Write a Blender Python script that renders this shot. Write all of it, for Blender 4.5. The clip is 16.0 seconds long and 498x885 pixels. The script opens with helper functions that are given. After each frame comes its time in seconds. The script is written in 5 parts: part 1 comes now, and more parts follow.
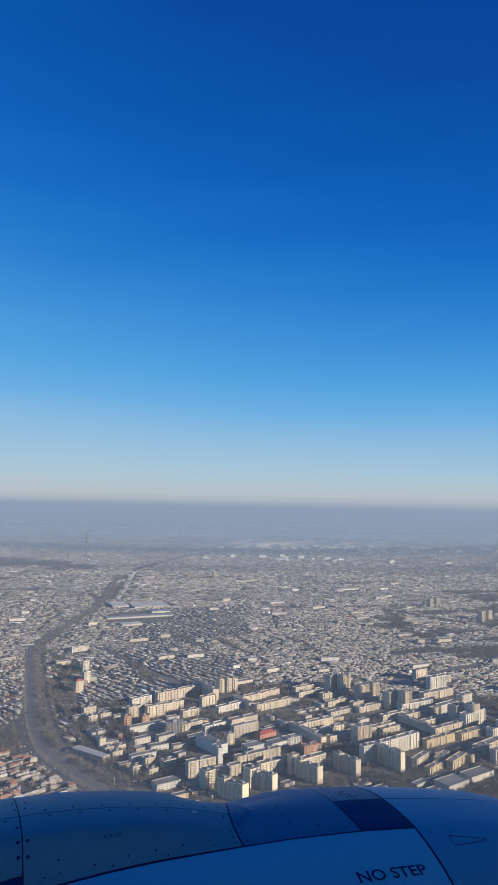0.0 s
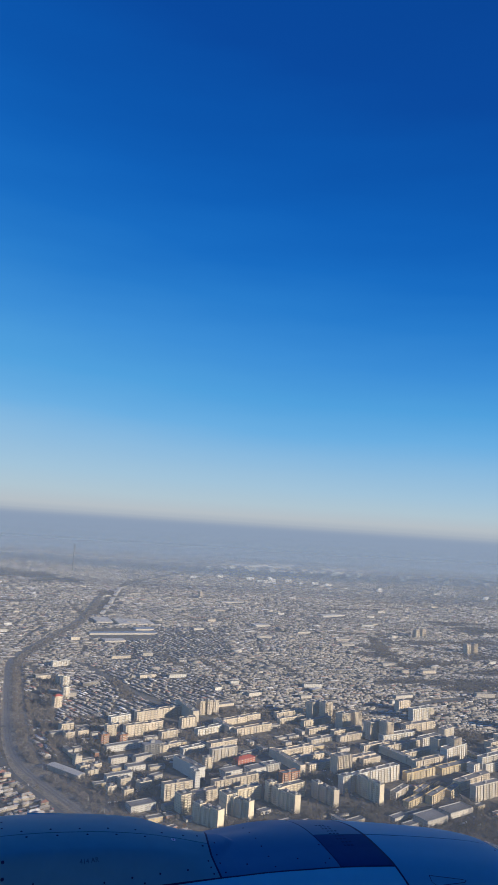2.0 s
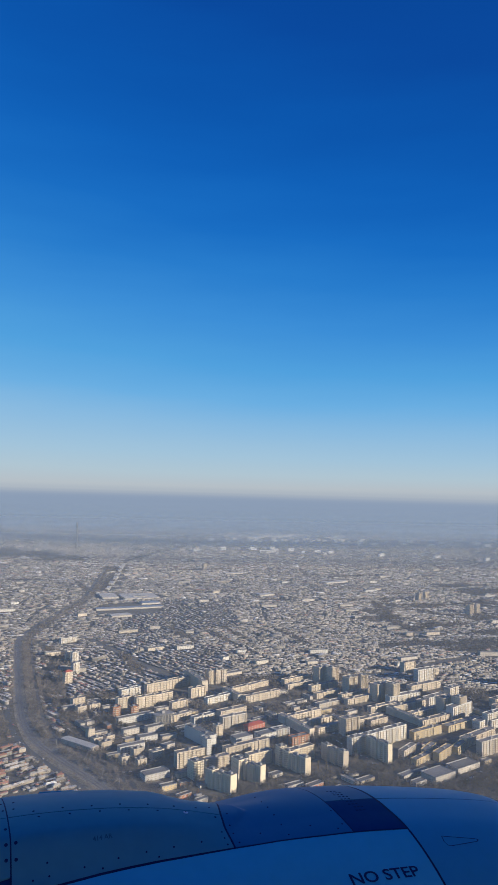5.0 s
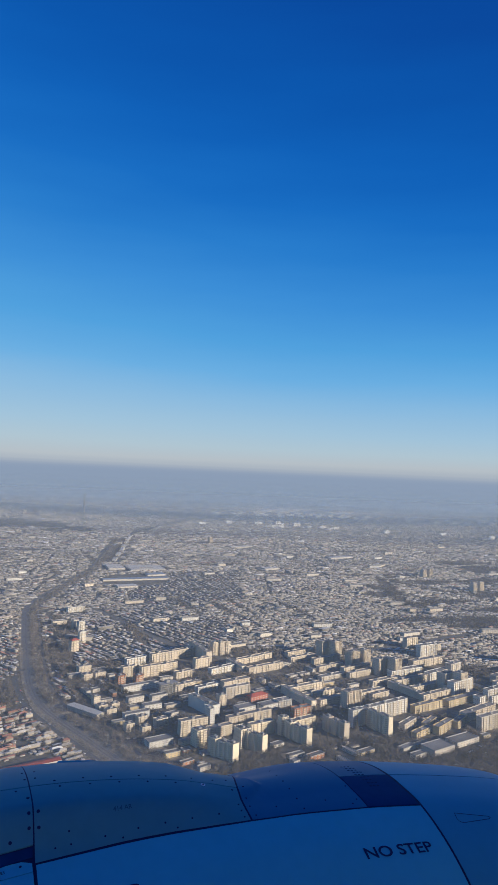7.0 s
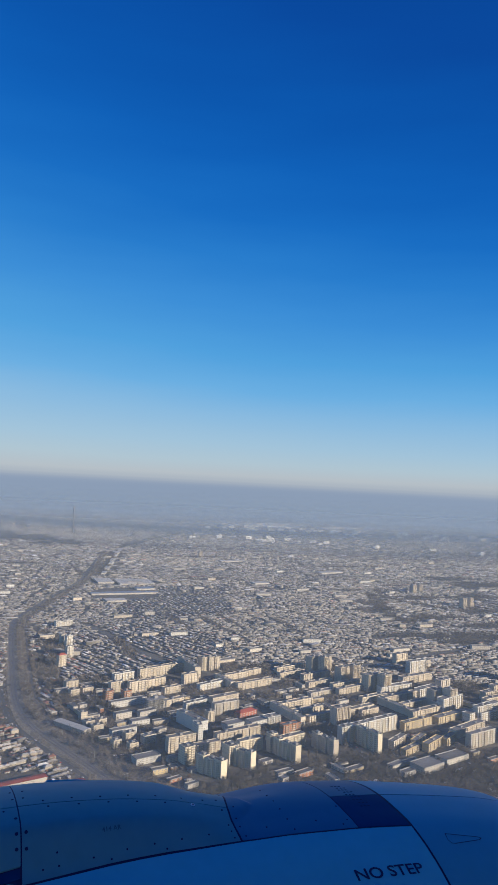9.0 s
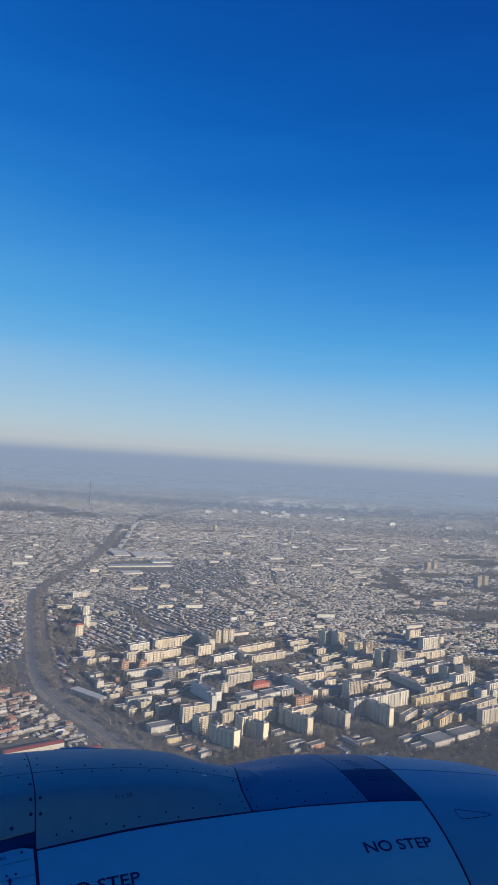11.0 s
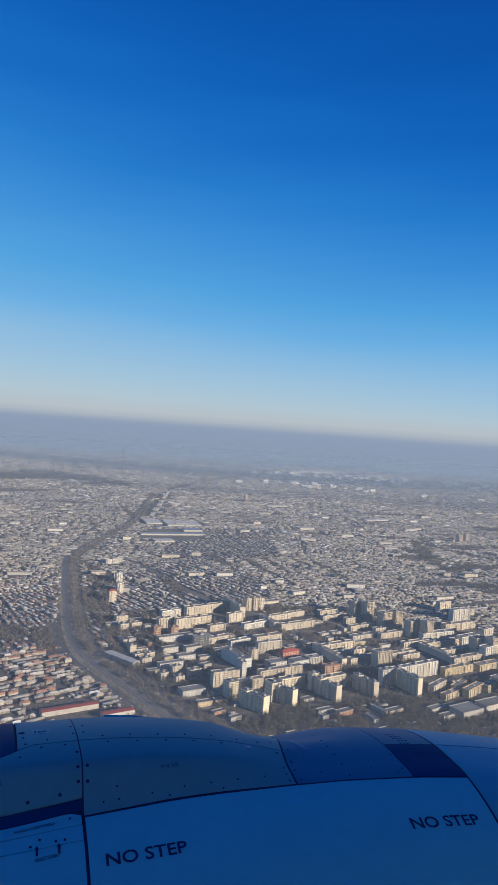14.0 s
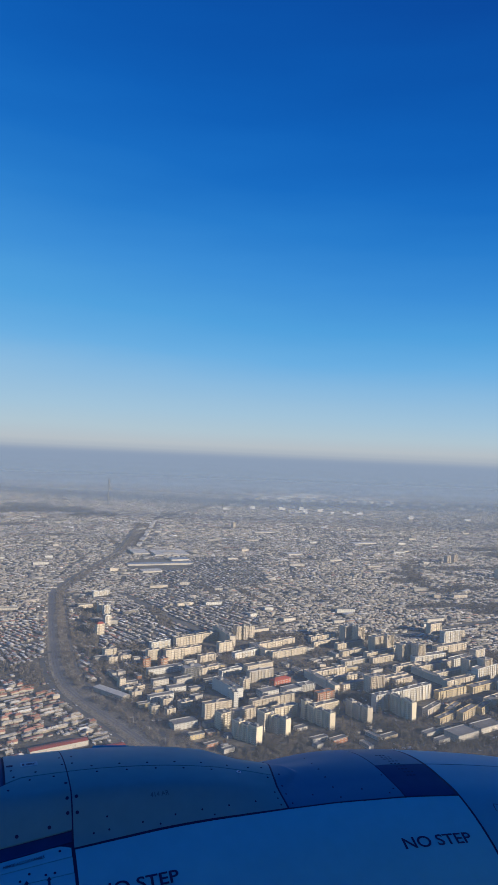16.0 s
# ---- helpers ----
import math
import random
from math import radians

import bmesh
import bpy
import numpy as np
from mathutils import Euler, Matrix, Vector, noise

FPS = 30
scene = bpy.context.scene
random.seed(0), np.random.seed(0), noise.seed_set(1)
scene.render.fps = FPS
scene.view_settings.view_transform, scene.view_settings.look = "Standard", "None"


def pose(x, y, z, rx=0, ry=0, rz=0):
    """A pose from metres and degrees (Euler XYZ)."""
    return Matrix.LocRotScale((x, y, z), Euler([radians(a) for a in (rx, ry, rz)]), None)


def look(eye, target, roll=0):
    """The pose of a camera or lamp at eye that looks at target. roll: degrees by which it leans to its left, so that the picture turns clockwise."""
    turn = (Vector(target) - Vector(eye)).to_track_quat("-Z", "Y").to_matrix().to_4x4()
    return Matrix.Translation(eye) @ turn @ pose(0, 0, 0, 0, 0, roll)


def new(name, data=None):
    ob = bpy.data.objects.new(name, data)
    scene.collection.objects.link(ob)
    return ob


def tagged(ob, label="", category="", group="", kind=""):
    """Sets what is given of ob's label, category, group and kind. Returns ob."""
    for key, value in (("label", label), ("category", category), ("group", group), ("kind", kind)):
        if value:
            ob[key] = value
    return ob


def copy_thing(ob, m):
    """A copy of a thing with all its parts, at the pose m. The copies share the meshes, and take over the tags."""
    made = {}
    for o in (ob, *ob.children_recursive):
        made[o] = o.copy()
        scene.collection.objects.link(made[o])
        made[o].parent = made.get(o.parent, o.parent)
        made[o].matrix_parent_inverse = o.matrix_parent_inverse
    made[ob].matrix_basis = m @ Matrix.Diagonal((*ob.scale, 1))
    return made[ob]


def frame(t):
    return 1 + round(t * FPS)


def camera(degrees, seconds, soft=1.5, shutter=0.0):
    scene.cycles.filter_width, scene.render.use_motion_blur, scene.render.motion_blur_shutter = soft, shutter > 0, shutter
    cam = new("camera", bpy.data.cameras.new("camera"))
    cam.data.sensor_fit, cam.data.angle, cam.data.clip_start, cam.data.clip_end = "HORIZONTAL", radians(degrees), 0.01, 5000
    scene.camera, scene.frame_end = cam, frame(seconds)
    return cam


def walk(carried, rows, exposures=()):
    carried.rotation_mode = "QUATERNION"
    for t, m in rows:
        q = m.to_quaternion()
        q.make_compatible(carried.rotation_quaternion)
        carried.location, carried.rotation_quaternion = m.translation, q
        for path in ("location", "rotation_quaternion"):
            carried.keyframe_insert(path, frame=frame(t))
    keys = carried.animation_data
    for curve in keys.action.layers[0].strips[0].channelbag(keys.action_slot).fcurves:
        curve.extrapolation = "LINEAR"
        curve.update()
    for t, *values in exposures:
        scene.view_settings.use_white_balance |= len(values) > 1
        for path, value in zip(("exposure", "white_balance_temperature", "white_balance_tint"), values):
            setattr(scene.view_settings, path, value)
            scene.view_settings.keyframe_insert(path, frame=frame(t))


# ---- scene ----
# Seen from an airliner's cabin window: its engine nacelle close by, and a city far below.
EYE = 360.0
cam = camera(40.14, 16.0, soft=1.1)
PATH = [
    (0, 0.056, -0.088, -0.052, 95.012, -0.767, -22.731),
    (0.5, 0.041, -0.074, -0.035, 94.634, -1.343, -22.956),
    (1, 0.048, -0.083, -0.018, 94.793, -1.390, -22.839),
    (1.5, 0.037, -0.069, -0.012, 95.005, -2.261, -22.664),
    (2, 0.022, -0.093, -0.027, 96.794, -3.541, -23.555),
    (2.5, 0.054, -0.097, -0.023, 96.281, -2.987, -23.444),
    (3, 0.052, -0.090, -0.021, 96.031, -2.810, -23.819),
    (3.5, 0.050, -0.097, -0.024, 95.837, -2.600, -23.933),
    (4, 0.080, -0.103, -0.032, 95.765, -1.576, -23.822),
    (4.2, 0.080, -0.080, -0.034, 95.443, -0.767, -23.774),
    (6.3, -0.013, 0.018, -0.001, 92.199, -2.254, -23.110),
    (6.5, -0.019, 0.031, -0.008, 92.005, -2.560, -23.595),
    (7, -0.013, 0.028, -0.002, 92.256, -2.230, -22.941),
    (7.5, -0.009, 0.018, 0.009, 92.237, -1.417, -22.716),
    (8, -0.043, -0.011, 0.007, 94.051, -2.967, -23.547),
    (8.5, -0.044, 0.011, 0.036, 93.403, -3.491, -23.830),
    (9, -0.031, 0.020, 0.017, 93.469, -2.655, -23.729),
    (9.5, -0.026, 0.020, 0.033, 93.258, -2.568, -23.960),
    (10, -0.028, -0.008, 0.002, 93.746, -2.117, -24.167),
    (10.2, -0.010, -0.003, 0.015, 93.489, -2.607, -24.090),
    (12.3, -0.029, 0.152, -0.001, 89.072, -2.749, -20.583),
    (12.5, -0.061, 0.163, -0.018, 89.310, -2.492, -21.023),
    (13, -0.052, 0.176, 0.000, 88.471, -2.732, -20.584),
    (13.5, -0.052, 0.182, 0.005, 88.202, -2.577, -20.342),
    (14, -0.054, 0.170, 0.010, 88.680, -3.755, -19.760),
    (14.5, -0.088, 0.180, 0.011, 89.332, -3.797, -20.137),
    (15, -0.053, 0.154, 0.014, 89.567, -2.896, -20.232),
    (15.5, -0.053, 0.135, 0.009, 89.886, -2.499, -20.952),
    (16, -0.055, 0.110, -0.003, 90.981, -2.202, -21.001),
]
walk(cam, [(t, pose(x, y, EYE + z, rx, ry, rz)) for t, x, y, z, rx, ry, rz in PATH])

# ---- light ----
SUN_HEADING, SUN_HEIGHT = 140.0, 16.0        # degrees, clockwise from +y
world = bpy.data.worlds.new("sky")
scene.world = world
world.use_nodes = True
wn, wl = world.node_tree.nodes, world.node_tree.links
sky = wn.new("ShaderNodeTexSky")
sky.sky_type, sky.sun_disc = "NISHITA", False
sky.sun_elevation, sky.sun_rotation = radians(SUN_HEIGHT), radians(SUN_HEADING)
sky.altitude, sky.air_density, sky.dust_density, sky.ozone_density = 300, 1.0, 0.4, 3.0
EXPOSURE = 0.6
# clear winter sky: deep blue overhead, pale and milky towards the horizon
SKY_STEPS = ((0.0, (176, 186, 197)), (0.012, (184, 194, 203)), (0.030, (178, 200, 214)), (0.056, (164, 198, 222)), (0.098, (140, 189, 227)), (0.139, (107, 177, 230)),
             (0.187, (80, 163, 226)), (0.25, (58, 144, 219)), (0.311, (36, 126, 209)), (0.368, (18, 110, 199)), (0.435, (6, 97, 188)), (0.5, (2, 87, 177)), (0.6, (1, 73, 161)), (1.0, (1, 55, 130)))
coord, split, ramp = wn.new("ShaderNodeTexCoord"), wn.new("ShaderNodeSeparateXYZ"), wn.new("ShaderNodeValToRGB")
wl.new(coord.outputs["Generated"], split.inputs[0])
across = wn.new("ShaderNodeVectorMath")
across.operation = "DOT_PRODUCT"
across.inputs[1].default_value = (0.92, -0.39, 0.0)
wl.new(coord.outputs["Generated"], across.inputs[0])
lean = wn.new("ShaderNodeMath")
lean.operation = "MULTIPLY_ADD"
lean.inputs[1].default_value, lean.inputs[2].default_value = 0.36, 1.0
wl.new(across.outputs["Value"], lean.inputs[0])
veil_map, veil = wn.new("ShaderNodeMapping"), wn.new("ShaderNodeTexNoise")
veil_map.inputs["Rotation"].default_value = (0.0, radians(-12), radians(20))
veil_map.inputs["Scale"].default_value = (1.6, 1.2, 9.0)
veil.inputs["Scale"].default_value, veil.inputs["Detail"].default_value = 2.2, 5
wl.new(coord.outputs["Generated"], veil_map.inputs[0]), wl.new(veil_map.outputs[0], veil.inputs["Vector"])
thin = wn.new("ShaderNodeMapRange")
thin.inputs["From Min"].default_value, thin.inputs["From Max"].default_value = 0.3, 0.7
thin.inputs["To Min"].default_value, thin.inputs["To Max"].default_value = 1.03, 0.97
wl.new(veil.outputs["Fac"], thin.inputs["Value"])
up1, up2 = wn.new("ShaderNodeMath"), wn.new("ShaderNodeMath")
up1.operation = up2.operation = "MULTIPLY"
wl.new(split.outputs["Z"], up1.inputs[0]), wl.new(lean.outputs[0], up1.inputs[1])
wl.new(up1.outputs[0], up2.inputs[0]), wl.new(thin.outputs[0], up2.inputs[1])
wl.new(up2.outputs[0], ramp.inputs["Fac"])


def linear(c):
    return tuple((v / 255 / 12.92 if v < 11 else ((v / 255 + 0.055) / 1.055) ** 2.4) for v in c)


while len(ramp.color_ramp.elements) < len(SKY_STEPS):
    ramp.color_ramp.elements.new(0.5)
for e, (p, c) in zip(ramp.color_ramp.elements, SKY_STEPS):
    e.position, e.color = p, (*[v * 0.93 * 2 ** -EXPOSURE for v in linear(c)], 1)
glow = wn.new("ShaderNodeVectorMath")
glow.operation = "MULTIPLY_ADD"
glow.inputs[1].default_value = (0.003, 0.003, 0.003)
wl.new(sky.outputs[0], glow.inputs[0]), wl.new(ramp.outputs[0], glow.inputs[2])
wl.new(glow.outputs[0], wn["Background"].inputs["Color"])
wn["Background"].inputs["Strength"].default_value = 1.0
sun = new("sun", bpy.data.lights.new("sun", "SUN"))
sun.data.energy, sun.data.angle, sun.data.color = 4.6, radians(0.6), (1.0, 0.895, 0.74)
sh, se = radians(SUN_HEADING), radians(SUN_HEIGHT)
sun.matrix_world = look((math.sin(sh) * math.cos(se) * 50, math.cos(sh) * math.cos(se) * 50, EYE + math.sin(se) * 50), (0, 0, EYE))
scene.view_settings.exposure = EXPOSURE

# ---- materials ----


def material(name, colour, rough=0.8, metal=0.0, vary=0.15, scale=0.5, fine=6.0, bump=0.0, random_by="", spread=0.2, coat=0.0, second=None, gloss=0.5):
    """Noise at two scales over a base colour; random_by 'object' or 'island' varies it piece by piece."""
    m = bpy.data.materials.new(name)
    m.use_nodes = True
    n, l = m.node_tree.nodes, m.node_tree.links
    b = n["Principled BSDF"]
    b.inputs["Roughness"].default_value, b.inputs["Metallic"].default_value = rough, metal
    b.inputs["Coat Weight"].default_value = coat
    b.inputs["Specular IOR Level"].default_value = gloss
    b.inputs["Coat Roughness"].default_value = 0.08
    tc = n.new("ShaderNodeTexCoord")
    big, small = n.new("ShaderNodeTexNoise"), n.new("ShaderNodeTexNoise")
    big.inputs["Scale"].default_value, small.inputs["Scale"].default_value = scale, fine
    big.inputs["Detail"].default_value, small.inputs["Detail"].default_value = 3, 4
    for t in (big, small):
        l.new(tc.outputs["Object"], t.inputs["Vector"])
    add = n.new("ShaderNodeMath")
    l.new(big.outputs["Fac"], add.inputs[0]), l.new(small.outputs["Fac"], add.inputs[1])
    ramp = n.new("ShaderNodeMapRange")
    ramp.inputs["From Min"].default_value, ramp.inputs["From Max"].default_value = 0.6, 1.4
    ramp.inputs["To Min"].default_value, ramp.inputs["To Max"].default_value = 1 - vary, 1 + vary
    l.new(add.outputs[0], ramp.inputs["Value"])
    factor = ramp.outputs[0]
    base = n.new("ShaderNodeRGB")
    base.outputs[0].default_value = (*colour, 1)
    tint = base.outputs[0]
    if random_by:
        r = n.new("ShaderNodeObjectInfo" if random_by == "object" else "ShaderNodeNewGeometry").outputs["Random" if random_by == "object" else "Random Per Island"]
        if second:
            cr = n.new("ShaderNodeValToRGB")
            cr.color_ramp.interpolation = "CONSTANT"
            while len(cr.color_ramp.elements) < len(second):
                cr.color_ramp.elements.new(0.5)
            for e, (p, c) in zip(cr.color_ramp.elements, second):
                e.position, e.color = p, (*c, 1)
            l.new(r, cr.inputs["Fac"])
            tint = cr.outputs[0]
        mul = n.new("ShaderNodeMath")
        mul.operation = "MULTIPLY_ADD"
        mul.inputs[1].default_value, mul.inputs[2].default_value = 37.7, 0.0
        l.new(r, mul.inputs[0])
        fr = n.new("ShaderNodeMath")
        fr.operation = "FRACT"
        l.new(mul.outputs[0], fr.inputs[0])
        mr = n.new("ShaderNodeMapRange")
        mr.inputs["To Min"].default_value, mr.inputs["To Max"].default_value = 1 - spread, 1 + spread
        l.new(fr.outputs[0], mr.inputs["Value"])
        m2 = n.new("ShaderNodeMath")
        m2.operation = "MULTIPLY"
        l.new(factor, m2.inputs[0]), l.new(mr.outputs[0], m2.inputs[1])
        factor = m2.outputs[0]
    vm = n.new("ShaderNodeVectorMath")
    vm.operation = "SCALE"
    l.new(tint, vm.inputs[0]), l.new(factor, vm.inputs["Scale"])
    l.new(vm.outputs[0], b.inputs["Base Color"])
    if bump:
        bp = n.new("ShaderNodeBump")
        bp.inputs["Strength"].default_value, bp.inputs["Distance"].default_value = bump, 0.01
        l.new(small.outputs["Fac"], bp.inputs["Height"])
        l.new(bp.outputs[0], b.inputs["Normal"])
    return m


# one blue paint: cowl brightened, inlet darkened, shading of the curve put in
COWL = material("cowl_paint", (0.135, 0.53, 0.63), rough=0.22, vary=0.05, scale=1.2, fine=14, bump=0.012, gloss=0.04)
INLET_DIMMED = material("inlet_paint", (0.08, 0.36, 0.48), rough=0.42, vary=0.05, scale=1.2, fine=14, bump=0.012, gloss=0.3)
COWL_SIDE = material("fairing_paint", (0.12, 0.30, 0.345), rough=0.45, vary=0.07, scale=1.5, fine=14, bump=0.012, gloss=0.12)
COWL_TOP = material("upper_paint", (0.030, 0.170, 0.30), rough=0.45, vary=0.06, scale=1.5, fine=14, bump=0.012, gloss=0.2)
COWL_DARK = material("dark_panel_paint", (0.007, 0.045, 0.15), rough=0.5, vary=0.1, scale=2, fine=20, bump=0.02, gloss=0.05)
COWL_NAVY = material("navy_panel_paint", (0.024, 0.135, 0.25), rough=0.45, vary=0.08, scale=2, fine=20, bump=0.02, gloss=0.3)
LIP = material("inlet_lip_paint", (0.05, 0.2, 0.24), rough=0.25, vary=0.06, scale=1.5, fine=14)
SEAM = material("seam_sealant", (0.018, 0.016, 0.075), rough=0.8, vary=0.2, scale=3, fine=20)
INK = material("marking_ink", (0.014, 0.016, 0.085), rough=0.6, vary=0.1, scale=8, fine=30)
FAINT_INK = material("faded_ink", (0.04, 0.12, 0.18), rough=0.6, vary=0.3, scale=8, fine=40)
PLACARD = material("placard_film", (0.14, 0.36, 0.47), rough=0.5, vary=0.1, scale=6, fine=40)
SLOT_DARK = material("open_slot", (0.004, 0.022, 0.08), rough=0.9, vary=0.1, scale=3, fine=20)
SEAM_PAINT = material("seam_filler", (0.012, 0.009, 0.06), rough=0.7, vary=0.15, scale=3, fine=20)
SKIN = material("fuselage_paint", (0.72, 0.74, 0.76), rough=0.35, vary=0.04, scale=0.6, fine=8)
SCREW_PALE = material("worn_screw", (0.72, 0.76, 0.80), rough=0.5, metal=0.0, vary=0.2, scale=8, fine=60)

GROUND = material("city_ground", (0.135, 0.117, 0.095), rough=1.0, vary=0.5, scale=0.02, fine=0.16)
ASPHALT = material("asphalt", (0.13, 0.125, 0.118), rough=0.95, vary=0.2, scale=0.02, fine=0.3)
BALLAST = material("rail_ballast", (0.235, 0.21, 0.18), rough=1.0, vary=0.3, scale=0.02, fine=0.25)
SCRUB = material("dry_grass", (0.25, 0.215, 0.165), rough=1.0, vary=0.6, scale=0.06, fine=0.3)
RAIL = material("rail_steel", (0.21, 0.20, 0.19), rough=0.5, metal=0.5, vary=0.1, scale=0.1, fine=2)
ROOFS = ((0.0, (0.37, 0.33, 0.285)), (0.22, (0.46, 0.42, 0.365)), (0.42, (0.27, 0.235, 0.195)), (0.56, (0.42, 0.35, 0.285)), (0.68, (0.64, 0.60, 0.55)), (0.79, (0.36, 0.205, 0.155)), (0.85, (0.15, 0.135, 0.12)))
RED_ROOFS = ((0.0, (0.42, 0.38, 0.33)), (0.28, (0.37, 0.19, 0.135)), (0.46, (0.48, 0.44, 0.39)), (0.72, (0.33, 0.16, 0.12)), (0.85, (0.58, 0.55, 0.50)))
SLEEPERS = material("sleepers", (0.19, 0.165, 0.14), rough=1.0, vary=0.3, scale=0.05, fine=0.8)
ROOF_RED = material("red-brown_roofing", (0.3, 0.27, 0.25), rough=0.85, vary=0.25, scale=0.08, fine=0.9, random_by="island", second=RED_ROOFS, spread=0.25)
ROOF = material("grey-brown_roofing", (0.3, 0.27, 0.25), rough=0.85, vary=0.25, scale=0.08, fine=0.9, random_by="island", second=ROOFS, spread=0.35)
ROOF_NEAR = material("roofing_near", (0.3, 0.27, 0.25), rough=0.85, vary=0.25, scale=0.2, fine=1.5, random_by="object", second=RED_ROOFS, spread=0.25)
RED_ROOF = material("red_sheet_roof", (0.33, 0.075, 0.05), rough=0.7, vary=0.2, scale=0.1, fine=1.0)
HOUSE_WALL = material("house_render", (0.27, 0.245, 0.21), rough=0.9, vary=0.2, scale=0.1, fine=1.0, random_by="island", spread=0.35)
HOUSE_WALL_NEAR = material("house_render_near", (0.34, 0.29, 0.22), rough=0.9, vary=0.2, scale=0.2, fine=1.0, random_by="object", spread=0.35)
FLAT_ROOF = material("bitumen_roof", (0.20, 0.185, 0.17), rough=0.95, vary=0.3, scale=0.06, fine=0.6, random_by="object", spread=0.2)
WALLS = {
    "cream": material("cream_render", (0.53, 0.445, 0.335), rough=0.9, vary=0.12, scale=0.05, fine=0.5, random_by="object", spread=0.12),
    "white": material("white_panel", (0.55, 0.52, 0.46), rough=0.9, vary=0.12, scale=0.05, fine=0.5, random_by="object", spread=0.1),
    "grey": material("grey_panel", (0.47, 0.42, 0.35), rough=0.9, vary=0.15, scale=0.05, fine=0.5, random_by="object", spread=0.12),
    "warm": material("warm_render", (0.68, 0.575, 0.405), rough=0.9, vary=0.12, scale=0.05, fine=0.5, random_by="object", spread=0.1),
    "bright": material("bright_panel", (0.78, 0.75, 0.70), rough=0.9, vary=0.08, scale=0.05, fine=0.5, random_by="object", spread=0.1),
    "yellow": material("yellow_render", (0.48, 0.37, 0.20), rough=0.9, vary=0.12, scale=0.05, fine=0.5, random_by="object", spread=0.12),
    "brick": material("red_brick", (0.36, 0.16, 0.085), rough=0.9, vary=0.15, scale=0.1, fine=0.9),
    "red": material("red_cladding", (0.34, 0.10, 0.06), rough=0.8, vary=0.15, scale=0.1, fine=0.9),
}
WINDOW = material("window_glass", (0.37, 0.335, 0.29), rough=0.25, vary=0.3, scale=0.2, fine=1.5)
BALCONY = material("balcony_panel", (0.44, 0.37, 0.27), rough=0.85, vary=0.15, scale=0.1, fine=0.8, random_by="object", spread=0.2)
CONCRETE = material("bare_concrete", (0.30, 0.285, 0.265), rough=0.95, vary=0.2, scale=0.1, fine=0.8)
SHEET = material("pale_sheet_roof", (0.52, 0.49, 0.44), gloss=0.1, rough=0.9, vary=0.15, scale=0.04, fine=0.5)
BLUE_SHEET = material("blue_sheet_roof", (0.24, 0.28, 0.34), gloss=0.1, rough=0.9, vary=0.15, scale=0.04, fine=0.5)
BARK = material("bark", (0.085, 0.068, 0.052), rough=1.0, vary=0.3, scale=0.3, fine=3)
TWIGS = material("bare_twigs", (0.14, 0.116, 0.09), rough=1.0, vary=0.3, scale=0.1, fine=0.8, random_by="object", spread=0.35)
TWIGS_FAR = material("bare_twigs_far", (0.155, 0.13, 0.112), rough=1.0, vary=0.2, scale=0.02, fine=0.3, random_by="island", spread=0.22)
RUST_LEAVES = material("rusty_leaves", (0.17, 0.11, 0.07), rough=1.0, vary=0.3, scale=0.2, fine=1.5)


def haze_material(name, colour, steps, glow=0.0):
    """A tinted see-through sheet that imitates haze; steps: (height in m, opacity)."""
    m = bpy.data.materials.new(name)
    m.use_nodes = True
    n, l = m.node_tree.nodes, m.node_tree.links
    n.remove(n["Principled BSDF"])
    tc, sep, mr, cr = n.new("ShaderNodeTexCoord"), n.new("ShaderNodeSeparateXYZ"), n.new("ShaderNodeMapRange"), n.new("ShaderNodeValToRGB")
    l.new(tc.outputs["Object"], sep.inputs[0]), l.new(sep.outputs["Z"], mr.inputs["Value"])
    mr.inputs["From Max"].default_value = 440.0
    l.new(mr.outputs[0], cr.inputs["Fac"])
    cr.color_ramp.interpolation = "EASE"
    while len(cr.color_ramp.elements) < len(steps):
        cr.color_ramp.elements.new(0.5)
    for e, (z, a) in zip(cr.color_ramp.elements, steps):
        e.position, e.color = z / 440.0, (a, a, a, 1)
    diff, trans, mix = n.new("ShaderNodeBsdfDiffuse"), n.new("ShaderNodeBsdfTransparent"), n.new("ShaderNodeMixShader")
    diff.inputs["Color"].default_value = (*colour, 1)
    # with glow the sheet emits a painted haze tone, bluer with height
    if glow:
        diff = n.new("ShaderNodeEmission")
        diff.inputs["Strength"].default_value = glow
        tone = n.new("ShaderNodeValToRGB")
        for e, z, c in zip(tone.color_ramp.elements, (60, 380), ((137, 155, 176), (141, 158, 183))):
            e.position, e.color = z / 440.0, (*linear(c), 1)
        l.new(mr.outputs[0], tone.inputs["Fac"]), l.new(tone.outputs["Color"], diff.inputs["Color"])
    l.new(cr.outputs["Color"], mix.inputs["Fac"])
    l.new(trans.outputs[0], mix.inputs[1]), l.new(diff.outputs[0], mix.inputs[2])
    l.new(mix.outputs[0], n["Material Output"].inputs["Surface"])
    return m


